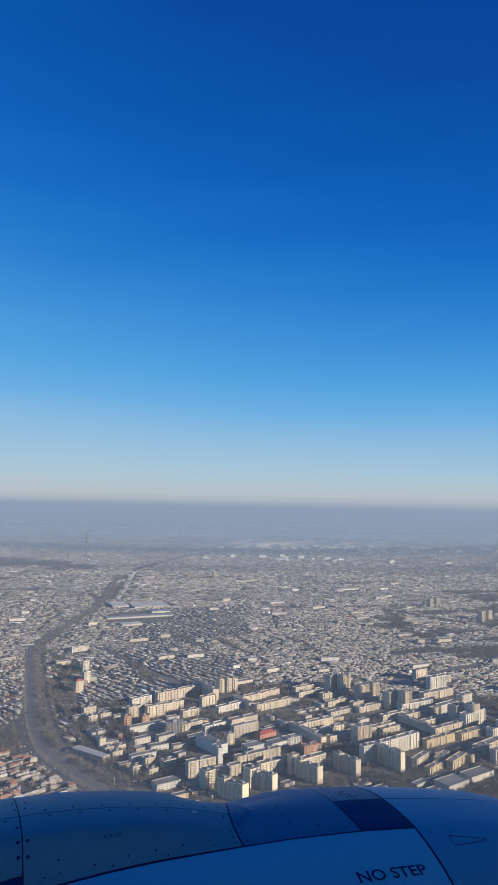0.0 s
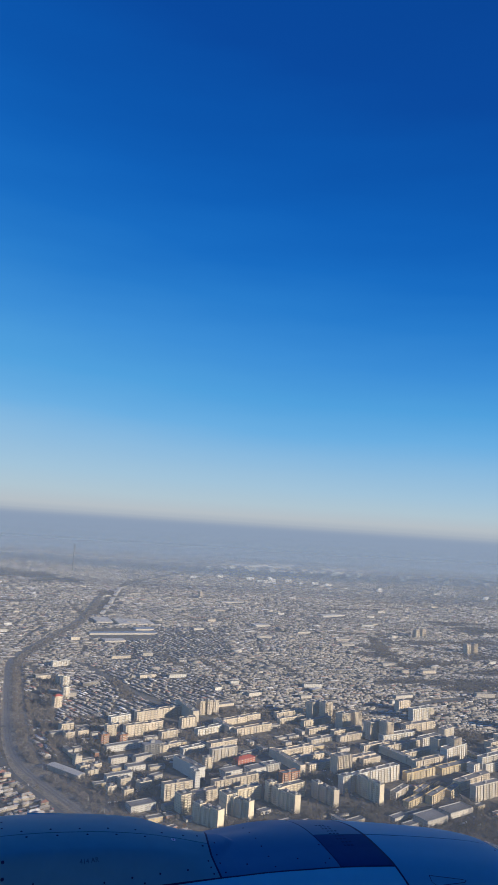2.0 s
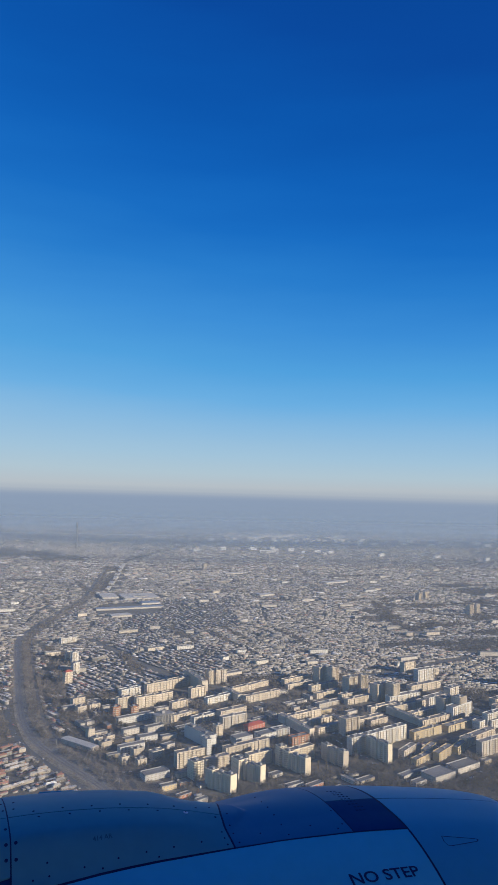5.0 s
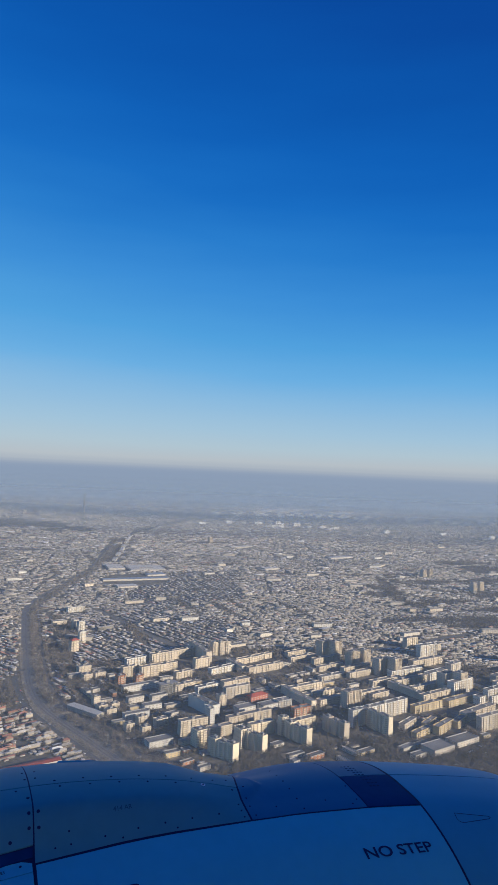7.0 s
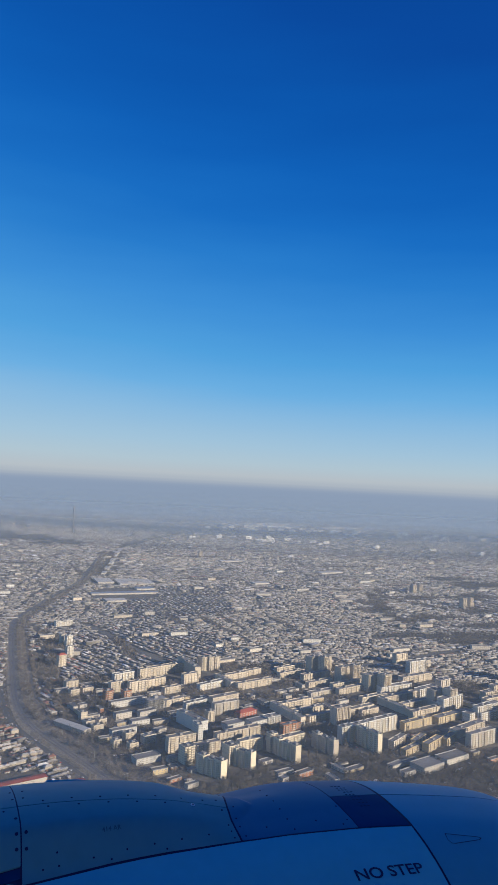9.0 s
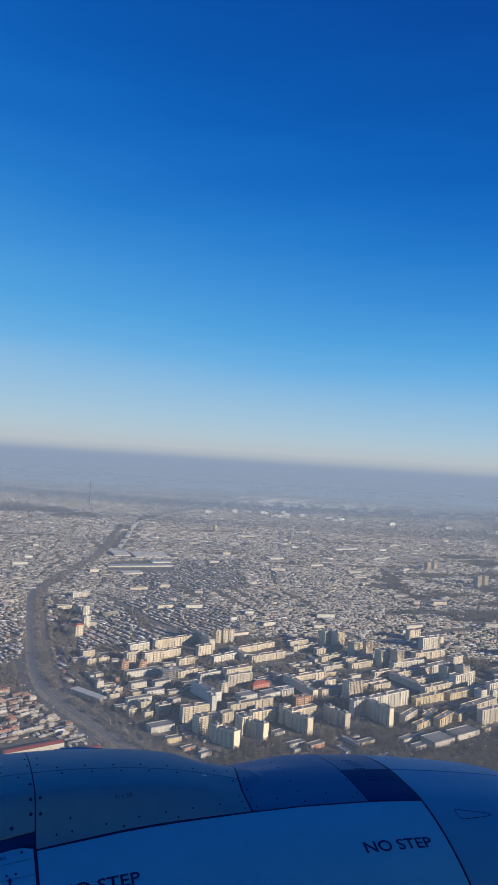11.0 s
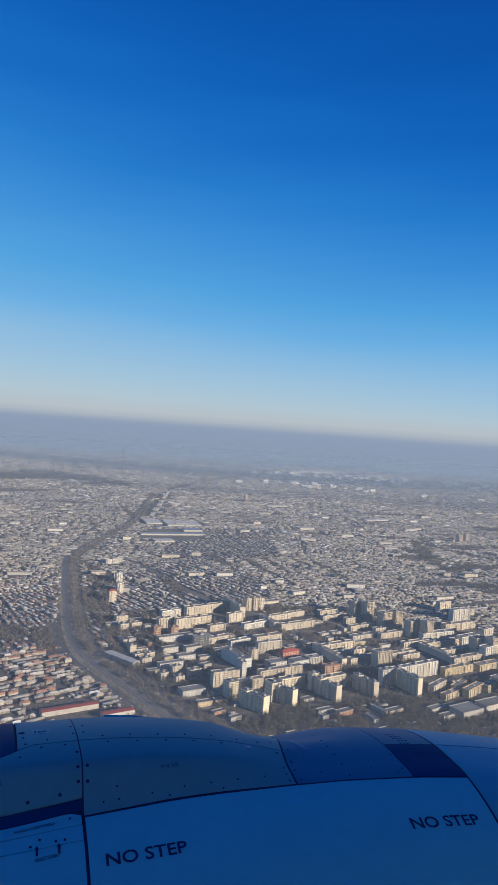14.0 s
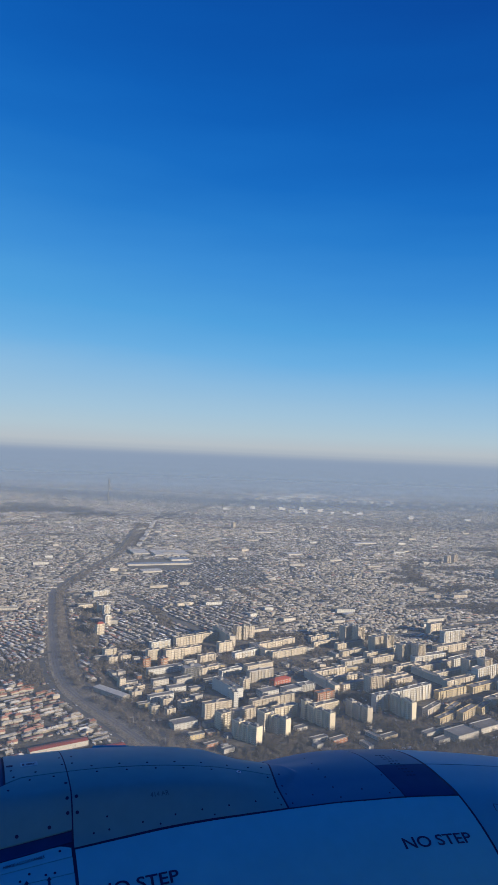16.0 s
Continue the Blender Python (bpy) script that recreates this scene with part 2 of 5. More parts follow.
# haze is put into the tint and opacity of these flat sheets
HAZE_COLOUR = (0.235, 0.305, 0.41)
HAZE_GLOW = haze_material("haze_distance", linear((140, 157, 179)), ((0, 1.0), (308, 1.0), (329, 0.93), (343, 0.72), (357, 0.42), (378, 0.14), (415, 0.0)), glow=2 ** -EXPOSURE)
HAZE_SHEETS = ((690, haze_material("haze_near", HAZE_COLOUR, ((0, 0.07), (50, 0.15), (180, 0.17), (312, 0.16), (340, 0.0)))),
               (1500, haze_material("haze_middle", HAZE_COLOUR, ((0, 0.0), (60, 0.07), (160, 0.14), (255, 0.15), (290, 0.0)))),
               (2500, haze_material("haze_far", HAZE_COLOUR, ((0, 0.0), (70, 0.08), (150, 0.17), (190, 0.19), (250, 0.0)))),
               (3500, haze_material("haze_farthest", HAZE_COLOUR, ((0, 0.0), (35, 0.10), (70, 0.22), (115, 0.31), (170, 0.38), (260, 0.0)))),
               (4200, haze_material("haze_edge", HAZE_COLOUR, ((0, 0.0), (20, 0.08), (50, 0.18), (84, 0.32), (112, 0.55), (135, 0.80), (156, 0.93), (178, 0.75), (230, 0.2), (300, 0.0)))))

# ---- mesh helpers ----


def mesh_of(name, verts, faces, mats, smooth=False, which=None):
    me = bpy.data.meshes.new(name)
    me.from_pydata([tuple(map(float, v)) for v in verts], [], [tuple(map(int, f)) for f in faces])
    for m in mats if isinstance(mats, (list, tuple)) else (mats,):
        me.materials.append(m)
    if which is not None:
        me.polygons.foreach_set("material_index", which)
    if smooth:
        me.polygons.foreach_set("use_smooth", [True] * len(me.polygons))
    me.update()
    return me


def part(name, me, parent=None, label="", at=None):
    ob = new(name, me)
    if parent:
        ob.parent = parent
    if at is not None:
        ob.matrix_basis = at
    return tagged(ob, label) if label else ob


def thing(name, at, label, category, group=""):
    ob = new(name)
    ob.matrix_basis = at
    return tagged(ob, label, category, group)


class Shape:
    """Collects boxes, prisms and strips for one mesh."""

    def __init__(self):
        self.v, self.f = [], []

    def add(self, verts, faces):
        k = len(self.v)
        self.v += [tuple(p) for p in verts]
        self.f += [tuple(i + k for i in f) for f in faces]
        return self

    def box(self, x0, x1, y0, y1, z0, z1):
        return self.add([(x, y, z) for z in (z0, z1) for y in (y0, y1) for x in (x0, x1)],
                        [(0, 2, 3, 1), (4, 5, 7, 6), (0, 1, 5, 4), (2, 6, 7, 3), (0, 4, 6, 2), (1, 3, 7, 5)])

    def gable(self, x0, x1, y0, y1, z0, z1, over=0.4):
        """A pitched roof with its ridge along x."""
        x0, x1, y0, y1, ym = x0 - over, x1 + over, y0 - over, y1 + over, (y0 + y1) / 2
        return self.add([(x0, y0, z0), (x1, y0, z0), (x1, y1, z0), (x0, y1, z0), (x0, ym, z1), (x1, ym, z1)],
                        [(0, 1, 5, 4), (2, 3, 4, 5), (1, 2, 5), (3, 0, 4), (0, 3, 2, 1)])

    def hip(self, x0, x1, y0, y1, z0, z1, over=0.4):
        x0, x1, y0, y1, ym = x0 - over, x1 + over, y0 - over, y1 + over, (y0 + y1) / 2
        k = min((y1 - y0) / 2, (x1 - x0) * 0.45)
        return self.add([(x0, y0, z0), (x1, y0, z0), (x1, y1, z0), (x0, y1, z0), (x0 + k, ym, z1), (x1 - k, ym, z1)],
                        [(0, 1, 5, 4), (2, 3, 4, 5), (1, 2, 5), (3, 0, 4), (0, 3, 2, 1)])

    def mesh(self, name, mats):
        return mesh_of(name, self.v, self.f, mats)


def heading(x, y, degrees, z=0.0):
    """A pose whose local x points along that compass heading (clockwise from +y)."""
    return pose(x, y, z, 0, 0, 90 - degrees)


def rise(x, y):
    """Height of the ground: level, with gentle hills towards the edge of the city."""
    d = np.hypot(x, y)
    return 128.0 * np.clip((d - 3500) / 1350, 0, None) ** 2


# ---- ground, roads and railway ----
gx = np.concatenate([np.linspace(-6000, -500, 12), np.linspace(-400, 3600, 61), np.linspace(3900, 9000, 12)])
gy = np.concatenate([np.linspace(-6000, 400, 14), np.linspace(500, 5400, 71), np.linspace(5800, 9000, 8)])
GX, GY = np.meshgrid(gx, gy)
GZ = np.minimum(rise(GX, GY), 150)
nx = len(gx)
quads = [(j * nx + i, j * nx + i + 1, (j + 1) * nx + i + 1, (j + 1) * nx + i) for j in range(len(gy) - 1) for i in range(nx - 1)]
ground = new("ground", mesh_of("ground", np.stack([GX, GY, GZ], -1).reshape(-1, 3), quads, GROUND, smooth=True))
tagged(ground, "grey-brown winter ground of a wide flat city", "ground", kind="structure")


def smooth_line(points, step=25.0):
    """Catmull-Rom through the points."""
    p = [np.array(q, float) for q in points]
    p = [2 * p[0] - p[1]] + p + [2 * p[-1] - p[-2]]
    out = []
    for a, b, c, d in zip(p, p[1:], p[2:], p[3:]):
        for s in np.linspace(0, 1, max(2, int(np.linalg.norm(c - b) / step)), endpoint=False):
            out.append(0.5 * (2 * b + (c - a) * s + (2 * a - 5 * b + 4 * c - d) * s ** 2 + (3 * b - a - 3 * c + d) * s ** 3))
    return np.array(out + [p[-2]])


def strip(line, width, z, shift=0.0):
    t = np.gradient(line, axis=0)
    t /= np.linalg.norm(t, axis=1)[:, None]
    side = np.stack([t[:, 1], -t[:, 0]], -1)
    w = np.broadcast_to(np.asarray(width, float), (len(line),))[:, None] / 2
    v = []
    for p in (line + side * (shift + w), line + side * (shift - w)):
        v.append(np.column_stack([p, rise(p[:, 0], p[:, 1]) + z]))
    n = len(line)
    return np.concatenate(v), [(i, i + 1, n + i + 1, n + i) for i in range(n - 1)]


RAILWAY = smooth_line([(330, 600), (250, 715), (207, 818), (175, 915), (150, 990), (132, 1061), (126, 1156), (134, 1319), (150, 1535), (172, 1754), (215, 1880), (320, 2120), (440, 2400), (584, 2891), (690, 3250)])
wide = np.interp(RAILWAY[:, 1], [600, 818, 900, 980, 1100, 1500, 1900, 3000, 4500], [100, 95, 78, 46, 27, 24, 24, 12, 10])
v, f = strip(RAILWAY, wide + 18, 0.10, 6)
tagged(new("railway_verge", mesh_of("railway_verge", v, f, SCRUB)), "dry grass and scrub verge along the railway", "verge", kind="structure")
v, f = strip(RAILWAY, np.minimum(wide * 0.5, 12), 0.18, -6.5)
tagged(new("railway_bed", mesh_of("railway_bed", v, f, BALLAST)), "brown ballast bed of a curving railway", "railway", kind="structure")
track_bed = thing("railway_track", Matrix(), "parallel steel rails on sleepers over the brown ballast bed", "railway track")
for k in range(2):
    v, f = strip(RAILWAY, 2.3, 0.24, -9.0 + k * 5.0)
    part("sleeper_row", mesh_of("sleeper_row", v, f, SLEEPERS), track_bed, "dark row of sleepers")
    for r in (-0.75, 0.75):
        v, f = strip(RAILWAY, 0.4, 0.36, -9.0 + k * 5.0 + r)
        part("rail", mesh_of("rail", v, f, RAIL), track_bed)
v, f = strip(RAILWAY[RAILWAY[:, 1] < 1240], 8.5, 0.26, -26)
tagged(new("rail_road", mesh_of("rail_road", v, f, ASPHALT)), "asphalt street running beside the railway", "road", kind="structure")
v, f = strip(RAILWAY, 3.4, 0.26, 25)
tagged(new("service_lane", mesh_of("service_lane", v, f, BALLAST)), "brown gravel service lane beside the railway", "road", kind="structure")
ROADS = [([(470, 560), (536, 760), (530, 1000), (505, 1120), (470, 1230), (416, 1321), (372, 1496), (330, 1700)], 13),
         ([(225, 700), (330, 745), (560, 700), (900, 640)], 9), ([(200, 905), (262, 890), (400, 910), (535, 930), (700, 890), (900, 905), (1300, 1000)], 11),
         ([(215, 1120), (330, 1100), (500, 1150), (760, 1190), (1100, 1260)], 11), ([(660, 640), (668, 800), (660, 1010), (600, 1240)], 11),
         ([(-100, 1250), (60, 1230), (120, 1240)], 10), ([(690, 3250), (790, 3460), (992, 3735), (1131, 3866), (1308, 4012)], 12)]
for n, (pts, w) in enumerate(ROADS):
    v, f = strip(smooth_line(pts), w, 0.30 + 0.05 * n)
    tagged(new("road", mesh_of("road", v, f, ASPHALT)), "dark asphalt city street", "road", kind="structure")
ROAD_POINTS = np.concatenate([smooth_line(p, 12) for p, _ in ROADS])

# ---- painted haze: tinted see-through sheets with growing distance, and a glowing backdrop ----


def arc(radius, z0, z1, a0, a1):
    angles = np.radians(np.linspace(a0, a1, 60))
    zs = np.linspace(z0, z1, 9)
    v = [(radius * math.sin(a), radius * math.cos(a), z) for z in zs for a in angles]
    f = [(j * 60 + i, j * 60 + i + 1, (j + 1) * 60 + i + 1, (j + 1) * 60 + i) for j in range(8) for i in range(59)]
    return v, f


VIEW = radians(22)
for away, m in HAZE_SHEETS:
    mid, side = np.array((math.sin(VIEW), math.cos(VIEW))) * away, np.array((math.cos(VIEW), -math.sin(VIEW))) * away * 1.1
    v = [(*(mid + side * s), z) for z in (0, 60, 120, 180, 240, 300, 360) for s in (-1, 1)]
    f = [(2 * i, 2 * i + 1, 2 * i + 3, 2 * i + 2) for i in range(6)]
    tagged(new("haze", mesh_of("haze", v, f, m)), "tinted see-through sheet imitating winter haze over the city", "haze", kind="structure")
# horizon haze is a wall that glows by itself, not air lit by the sun
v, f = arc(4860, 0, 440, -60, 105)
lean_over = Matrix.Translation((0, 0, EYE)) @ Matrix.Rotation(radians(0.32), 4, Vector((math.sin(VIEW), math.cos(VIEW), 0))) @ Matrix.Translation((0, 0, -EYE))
backdrop = new("backdrop", mesh_of("backdrop", v, f, HAZE_GLOW, smooth=True))
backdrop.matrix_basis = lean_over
tagged(backdrop, "glowing grey-blue backdrop imitating haze along the horizon", "haze", kind="structure")

# ---- the aircraft: engine nacelle beside the window ----
AXIS_Y, AXIS_Z = 3.75, EYE - 3.138
BODY_X = (-3, 1.0, 1.9, 2.26, 2.62, 3.0, 3.27, 3.52, 3.77, 3.95, 4.2, 4.35)
BODY_R = (1.30, 1.29, 1.275, 1.257, 1.2207, 1.165, 1.118, 1.062, 0.985, 0.91, 0.78, 0.60)
HUMP_X = (-3, 0.43, 0.6, 0.945, 1.2, 1.33, 1.46, 1.57, 1.62, 1.95, 2.3, 3.2, 3.6)
HUMP_H = (0.15, 0.15, 0.146, 0.119, 0.084, 0.060, 0.022, -0.012, -0.020, -0.014, -0.012, -0.012, 0.0)


def soft_interp(x, xs, ys, w=0.10):
    return sum(np.interp(x + w * k, xs, ys) for k in (-1, -0.5, 0, 0.5, 1)) / 5


def skin(x, theta, lift=0.0):
    """A point of the nacelle's skin; theta in degrees from its top towards the cabin."""
    k = np.clip((15.5 - theta) / 10, 0, 1) * np.clip((theta + 75) / 40, 0, 1)
    k = k * k * (3 - 2 * k)
    r = soft_interp(x, BODY_X, BODY_R) + soft_interp(x, HUMP_X, HUMP_H) * k + lift
    tip = lambda t: np.clip(t, 0, 1) ** 2 * (3 - 2 * np.clip(t, 0, 1))
    nose = 1.75 - 0.018 * np.clip(theta + 2, 0, None) - 0.008 * np.clip(-2 - theta, 0, None)
    r = r + 0.018 * tip((nose - x) / 0.05) * tip((x - 1.3) / 0.25) * tip((8.0 - theta) / 8.0) * tip((theta + 30) / 20)
    r = r - 0.026 * tip((-4 - theta) / 10) * tip((x - 1.25) / 0.25) * tip((2.15 - x) / 0.45)
    a = np.radians(theta)
    return np.stack([x + 0 * r, AXIS_Y - r * np.sin(a), AXIS_Z + r * np.cos(a)], -1)


def panel_mesh(name, mat, x0, x1, t0, t1, nx=24, nt=24, lift=0.0, depth=0.02):
    """A curved panel; x0 and x1 may depend on theta, t0 and t1 on x (as fractions first). Its edge turns down."""
    s, q = np.meshgrid(np.linspace(0, 1, nx), np.linspace(0, 1, nt))
    call = lambda g, a: g(a) if callable(g) else g + 0 * a
    xa = call(x0, np.full_like(s, 7.0)) * (1 - s) + call(x1, np.full_like(s, 7.0)) * s
    ta, tb = call(t0, xa), call(t1, xa)
    th = ta * (1 - q) + tb * q
    xx = call(x0, th) * (1 - s) + call(x1, th) * s
    top, low = skin(xx, th, lift), skin(xx, th, lift - depth)
    v = top.reshape(-1, 3).tolist()
    idx = lambda j, i: j * nx + i
    f = [(idx(j, i), idx(j + 1, i), idx(j + 1, i + 1), idx(j, i + 1)) for j in range(nt - 1) for i in range(nx - 1)]
    rim = [(0, i) for i in range(nx)] + [(j, nx - 1) for j in range(1, nt)] + [(nt - 1, i) for i in range(nx - 2, -1, -1)] + [(j, 0) for j in range(nt - 2, 0, -1)]
    k, m = len(v), len(rim)
    v += [top[j, i].tolist() for j, i in rim] + [low[j, i].tolist() for j, i in rim]
    f += [(k + i, k + (i + 1) % m, k + m + (i + 1) % m, k + m + i) for i in range(m)]
    return mesh_of(name, v, f, mat, smooth=True)


nacelle = thing("engine_nacelle", Matrix(), "dark blue painted jet engine nacelle with panel seams and rivets", "engine")
core_x = np.linspace(-2.6, 4.34, 120)
core_t = np.concatenate([np.linspace(-180, -80, 21), np.linspace(-79, 40, 180), np.linspace(45, 180, 28)])
cx, ct = np.meshgrid(core_x, core_t)
cv = skin(cx, ct, -0.007).reshape(-1, 3)
cf = [(j * 120 + i, (j + 1) * 120 + i, (j + 1) * 120 + i + 1, j * 120 + i + 1) for j in range(228) for i in range(119)]
cf += [tuple(j * 120 for j in range(228)), tuple(j * 120 + 119 for j in range(227, -1, -1))]
part("core", mesh_of("core", cv, cf, SEAM, smooth=True), nacelle, "dark sealant showing in the seams")
front_edge = lambda th: np.interp(th, [-60, -25, -13.4, -3.7, 1.1, 5.6, 9.5, 14, 16], [1.80, 1.70, 1.639, 1.578, 1.550, 1.533, 1.529, 1.528, 1.528])
front_edge_b = lambda th: front_edge(th) + 0.012
low_line = lambda x: np.interp(x, [0.4, 0.536, 0.675, 0.82, 0.967, 1.12, 1.25, 1.44, 1.54, 1.78, 2.06, 2.257, 2.62], [15.35, 14.9, 14.49, 14.09, 13.88, 13.73, 13.71, 13.6, 13.52, 13.74, 14.45, 14.78, 15.5])
ridge_line = lambda x: np.interp(x, [0.088, 0.18, 0.41, 0.74, 0.9, 1.06, 1.22, 1.347, 1.454, 1.556], [1.1, -1.1, -1.3, -1.35, -1.2, -1.0, -0.82, -0.41, 0.57, 1.13])
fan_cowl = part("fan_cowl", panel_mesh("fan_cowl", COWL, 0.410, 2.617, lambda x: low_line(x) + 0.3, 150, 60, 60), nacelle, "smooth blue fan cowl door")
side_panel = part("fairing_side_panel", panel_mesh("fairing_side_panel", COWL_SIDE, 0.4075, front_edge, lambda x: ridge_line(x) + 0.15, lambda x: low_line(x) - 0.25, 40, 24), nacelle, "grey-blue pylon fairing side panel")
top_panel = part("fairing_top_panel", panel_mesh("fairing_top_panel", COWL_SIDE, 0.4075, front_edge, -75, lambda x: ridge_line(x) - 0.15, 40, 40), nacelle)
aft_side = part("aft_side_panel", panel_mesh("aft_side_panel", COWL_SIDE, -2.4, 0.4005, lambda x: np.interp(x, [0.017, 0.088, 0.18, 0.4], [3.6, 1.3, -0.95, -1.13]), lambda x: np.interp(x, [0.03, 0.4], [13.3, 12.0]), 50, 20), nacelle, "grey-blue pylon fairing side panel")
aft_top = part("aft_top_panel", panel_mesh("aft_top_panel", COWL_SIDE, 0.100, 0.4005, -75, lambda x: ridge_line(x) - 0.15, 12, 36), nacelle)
part("aft_dark_panel", panel_mesh("aft_dark_panel", COWL_DARK, -2.4, 0.088, -75, lambda x: np.interp(x, [0.017, 0.09], [3.5, 1.4]), 30, 36), nacelle, "black-blue panel of the pylon fairing")
part("hinge_trough", panel_mesh("hinge_trough", COWL_DARK, -2.4, 0.40, lambda x: np.interp(x, [0.03, 0.4], [13.5, 12.3]), lambda x: np.interp(x, [0.03, 0.38], [15.8, 13.8]), 40, 12, lift=-0.003), nacelle, "dark recessed hinge trough")
hinge_panel = part("hinge_access_panel", panel_mesh("hinge_access_panel", COWL, -2.4, 0.393, lambda x: np.interp(x, [0.03, 0.335, 0.393], [16.2, 14.3, 15.0]), lambda x: np.interp(x, [0.03, 0.39], [18.8, 17.1]), 60, 8), nacelle)
hoist_panel = part("hoist_panel", panel_mesh("hoist_panel", COWL, -2.4, 0.394, lambda x: np.interp(x, [0.03, 0.39], [19.0, 17.3]), lambda x: np.interp(x, [0.03, 0.39], [22.0, 20.9]), 60, 8), nacelle)
part("aft_cowl", panel_mesh("aft_cowl", COWL, -2.4, 0.395, lambda x: np.interp(x, [0.03, 0.39], [22.15, 21.05]), 150, 40, 50), nacelle)
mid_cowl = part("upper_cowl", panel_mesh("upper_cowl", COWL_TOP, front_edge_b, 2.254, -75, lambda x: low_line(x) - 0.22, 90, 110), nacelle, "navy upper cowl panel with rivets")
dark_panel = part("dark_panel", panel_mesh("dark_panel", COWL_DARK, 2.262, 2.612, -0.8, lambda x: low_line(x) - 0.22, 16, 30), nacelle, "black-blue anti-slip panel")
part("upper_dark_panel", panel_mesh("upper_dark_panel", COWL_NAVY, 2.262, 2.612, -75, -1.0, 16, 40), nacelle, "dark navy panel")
inlet = part("inlet_cowl", panel_mesh("inlet_cowl", INLET_DIMMED, 2.633, 3.66, -0.6, 150, 40, 70), nacelle, "blue inlet cowl")
part("inlet_top_cowl", panel_mesh("inlet_top_cowl", INLET_DIMMED, 2.633, 3.66, -75, -1.05, 40, 40), nacelle)
part("inlet_lip", panel_mesh("inlet_lip", LIP, 3.668, 4.33, -180, 180, 30, 90), nacelle, "rounded inlet lip")
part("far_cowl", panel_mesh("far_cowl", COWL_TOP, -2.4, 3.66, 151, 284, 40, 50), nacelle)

# filler in the seams between the panels
for x0, x1, t0, t1, nx_, nt_ in ((0.402, 2.622, lambda x: low_line(x) - 0.3, lambda x: low_line(x) + 0.3, 70, 3), (2.614, 2.636, -75, 60, 3, 130), (0.398, 0.411, -75, 20.5, 3, 110), (0.391, 0.411, 20.0, 60, 3, 40),
                             (lambda th: front_edge(th) - 0.002, lambda th: front_edge_b(th) + 0.002, -75, 13.8, 3, 110), (0.405, 1.55, lambda x: ridge_line(x) - 0.18, lambda x: ridge_line(x) + 0.18, 50, 3), (2.252, 2.264, -75, 14.6, 3, 100), (2.63, 3.66, -1.1, -0.55, 30, 3)):
    part("seam", panel_mesh("seam", SEAM_PAINT, x0, x1, t0, t1, nx_, nt_, lift=-0.0016, depth=0.004), nacelle)


def disc_mesh(name, radius, mat, n=10):
    v = [(0, 0, 0.0016)] + [(radius * math.cos(math.tau * i / n), radius * math.sin(math.tau * i / n), 0.0012) for i in range(n)] + [(radius * 1.1 * math.cos(math.tau * i / n), radius * 1.1 * math.sin(math.tau * i / n), -0.002) for i in range(n)]
    f = [(0, 1 + i, 1 + (i + 1) % n) for i in range(n)] + [(1 + i, 1 + n + i, 1 + n + (i + 1) % n, 1 + (i + 1) % n) for i in range(n)]
    return mesh_of(name, v, f, mat)


def on_skin(x, th, lift=0.001):
    """The pose of a small thing on the skin: its local x runs forward, z outward."""
    p = skin(np.array(x), np.array(th), lift)
    fx = skin(np.array(x + 0.01), np.array(th), lift) - p
    ft = skin(np.array(x), np.array(th - 0.5), lift) - p
    fx, ft = Vector(fx).normalized(), Vector(ft).normalized()
    z = fx.cross(ft).normalized()
    y = z.cross(fx)
    m = Matrix((fx, y, z)).transposed().to_4x4()
    m.translation = Vector(p)
    return m


SCREW = disc_mesh("screw", 0.0056, SEAM)
SMALL_SCREW = disc_mesh("small_screw", 0.0046, SEAM)
BIG_SCREW = disc_mesh("big_screw", 0.0080, SEAM)
PALE_RING = disc_mesh("screw_ring", 0.0125, SCREW_PALE)


def screws(parent, spots, me=SCREW):
    for x, th in spots:
        part("screw", me, parent, at=on_skin(x, th))


screws(top_panel, [(0.442, -5.4), (0.536, -2.8), (0.687, -3.1), (0.84, -2.9), (0.996, -3.1), (1.152, -3.0), (1.303, -2.6), (1.43, -2.2), (1.52, -3.0), (0.45, -10.0)])
screws(side_panel, [(0.554, 0.16), (0.711, 0.18), (0.869, 0.17), (1.026, 0.25), (1.185, 0.58), (1.512, 2.3)])
screws(side_panel, [(0.428, 7.5), (0.428, 9.9)], BIG_SCREW)
screws(side_panel, [(0.502, 13.1), (0.577, 12.9), (0.744, 12.5), (0.831, 13.2), (0.913, 12.0), (1.057, 11.7), (1.118, 12.9), (1.206, 11.4), (1.362, 10.9), (1.503, 7.9), (1.501, 10.1), (1.502, 12.2), (0.57, 11.0)], SMALL_SCREW)
screws(aft_side, [(0.386, 3.5), (0.383, 7.6), (0.383, 9.8), (0.296, 11.35), (0.149, 11.9)], BIG_SCREW)
screws(aft_side, [(0.216, 0.5), (0.334, 0.24), (0.11, 3.6)])
screws(aft_top, [(0.249, -2.85), (0.388, -5.2), (0.385, -10.0), (0.14, -1.6), (0.13, -5.0)])
screws(mid_cowl, [(1.60, 0.4), (1.575, 5.2), (1.568, 8.4), (1.572, 12.0), (1.883, -1.9), (1.876, 2.7), (1.871, 7.6), (1.72, 9.6), (1.867, 12.2), (2.03, 10.0), (2.225, 11.2), (2.178, 12.8), (1.886, -6.3), (1.912, -13.6), (2.235, 4.6)], SMALL_SCREW)
screws(hinge_panel, [(0.34, 15.4)])
screws(hoist_panel, [(0.20, 19.6), (0.31, 20.3), (0.16, 20.9), (0.27, 20.4)])
screws(inlet, [(3.62, 4 + 7 * i) for i in range(8)])
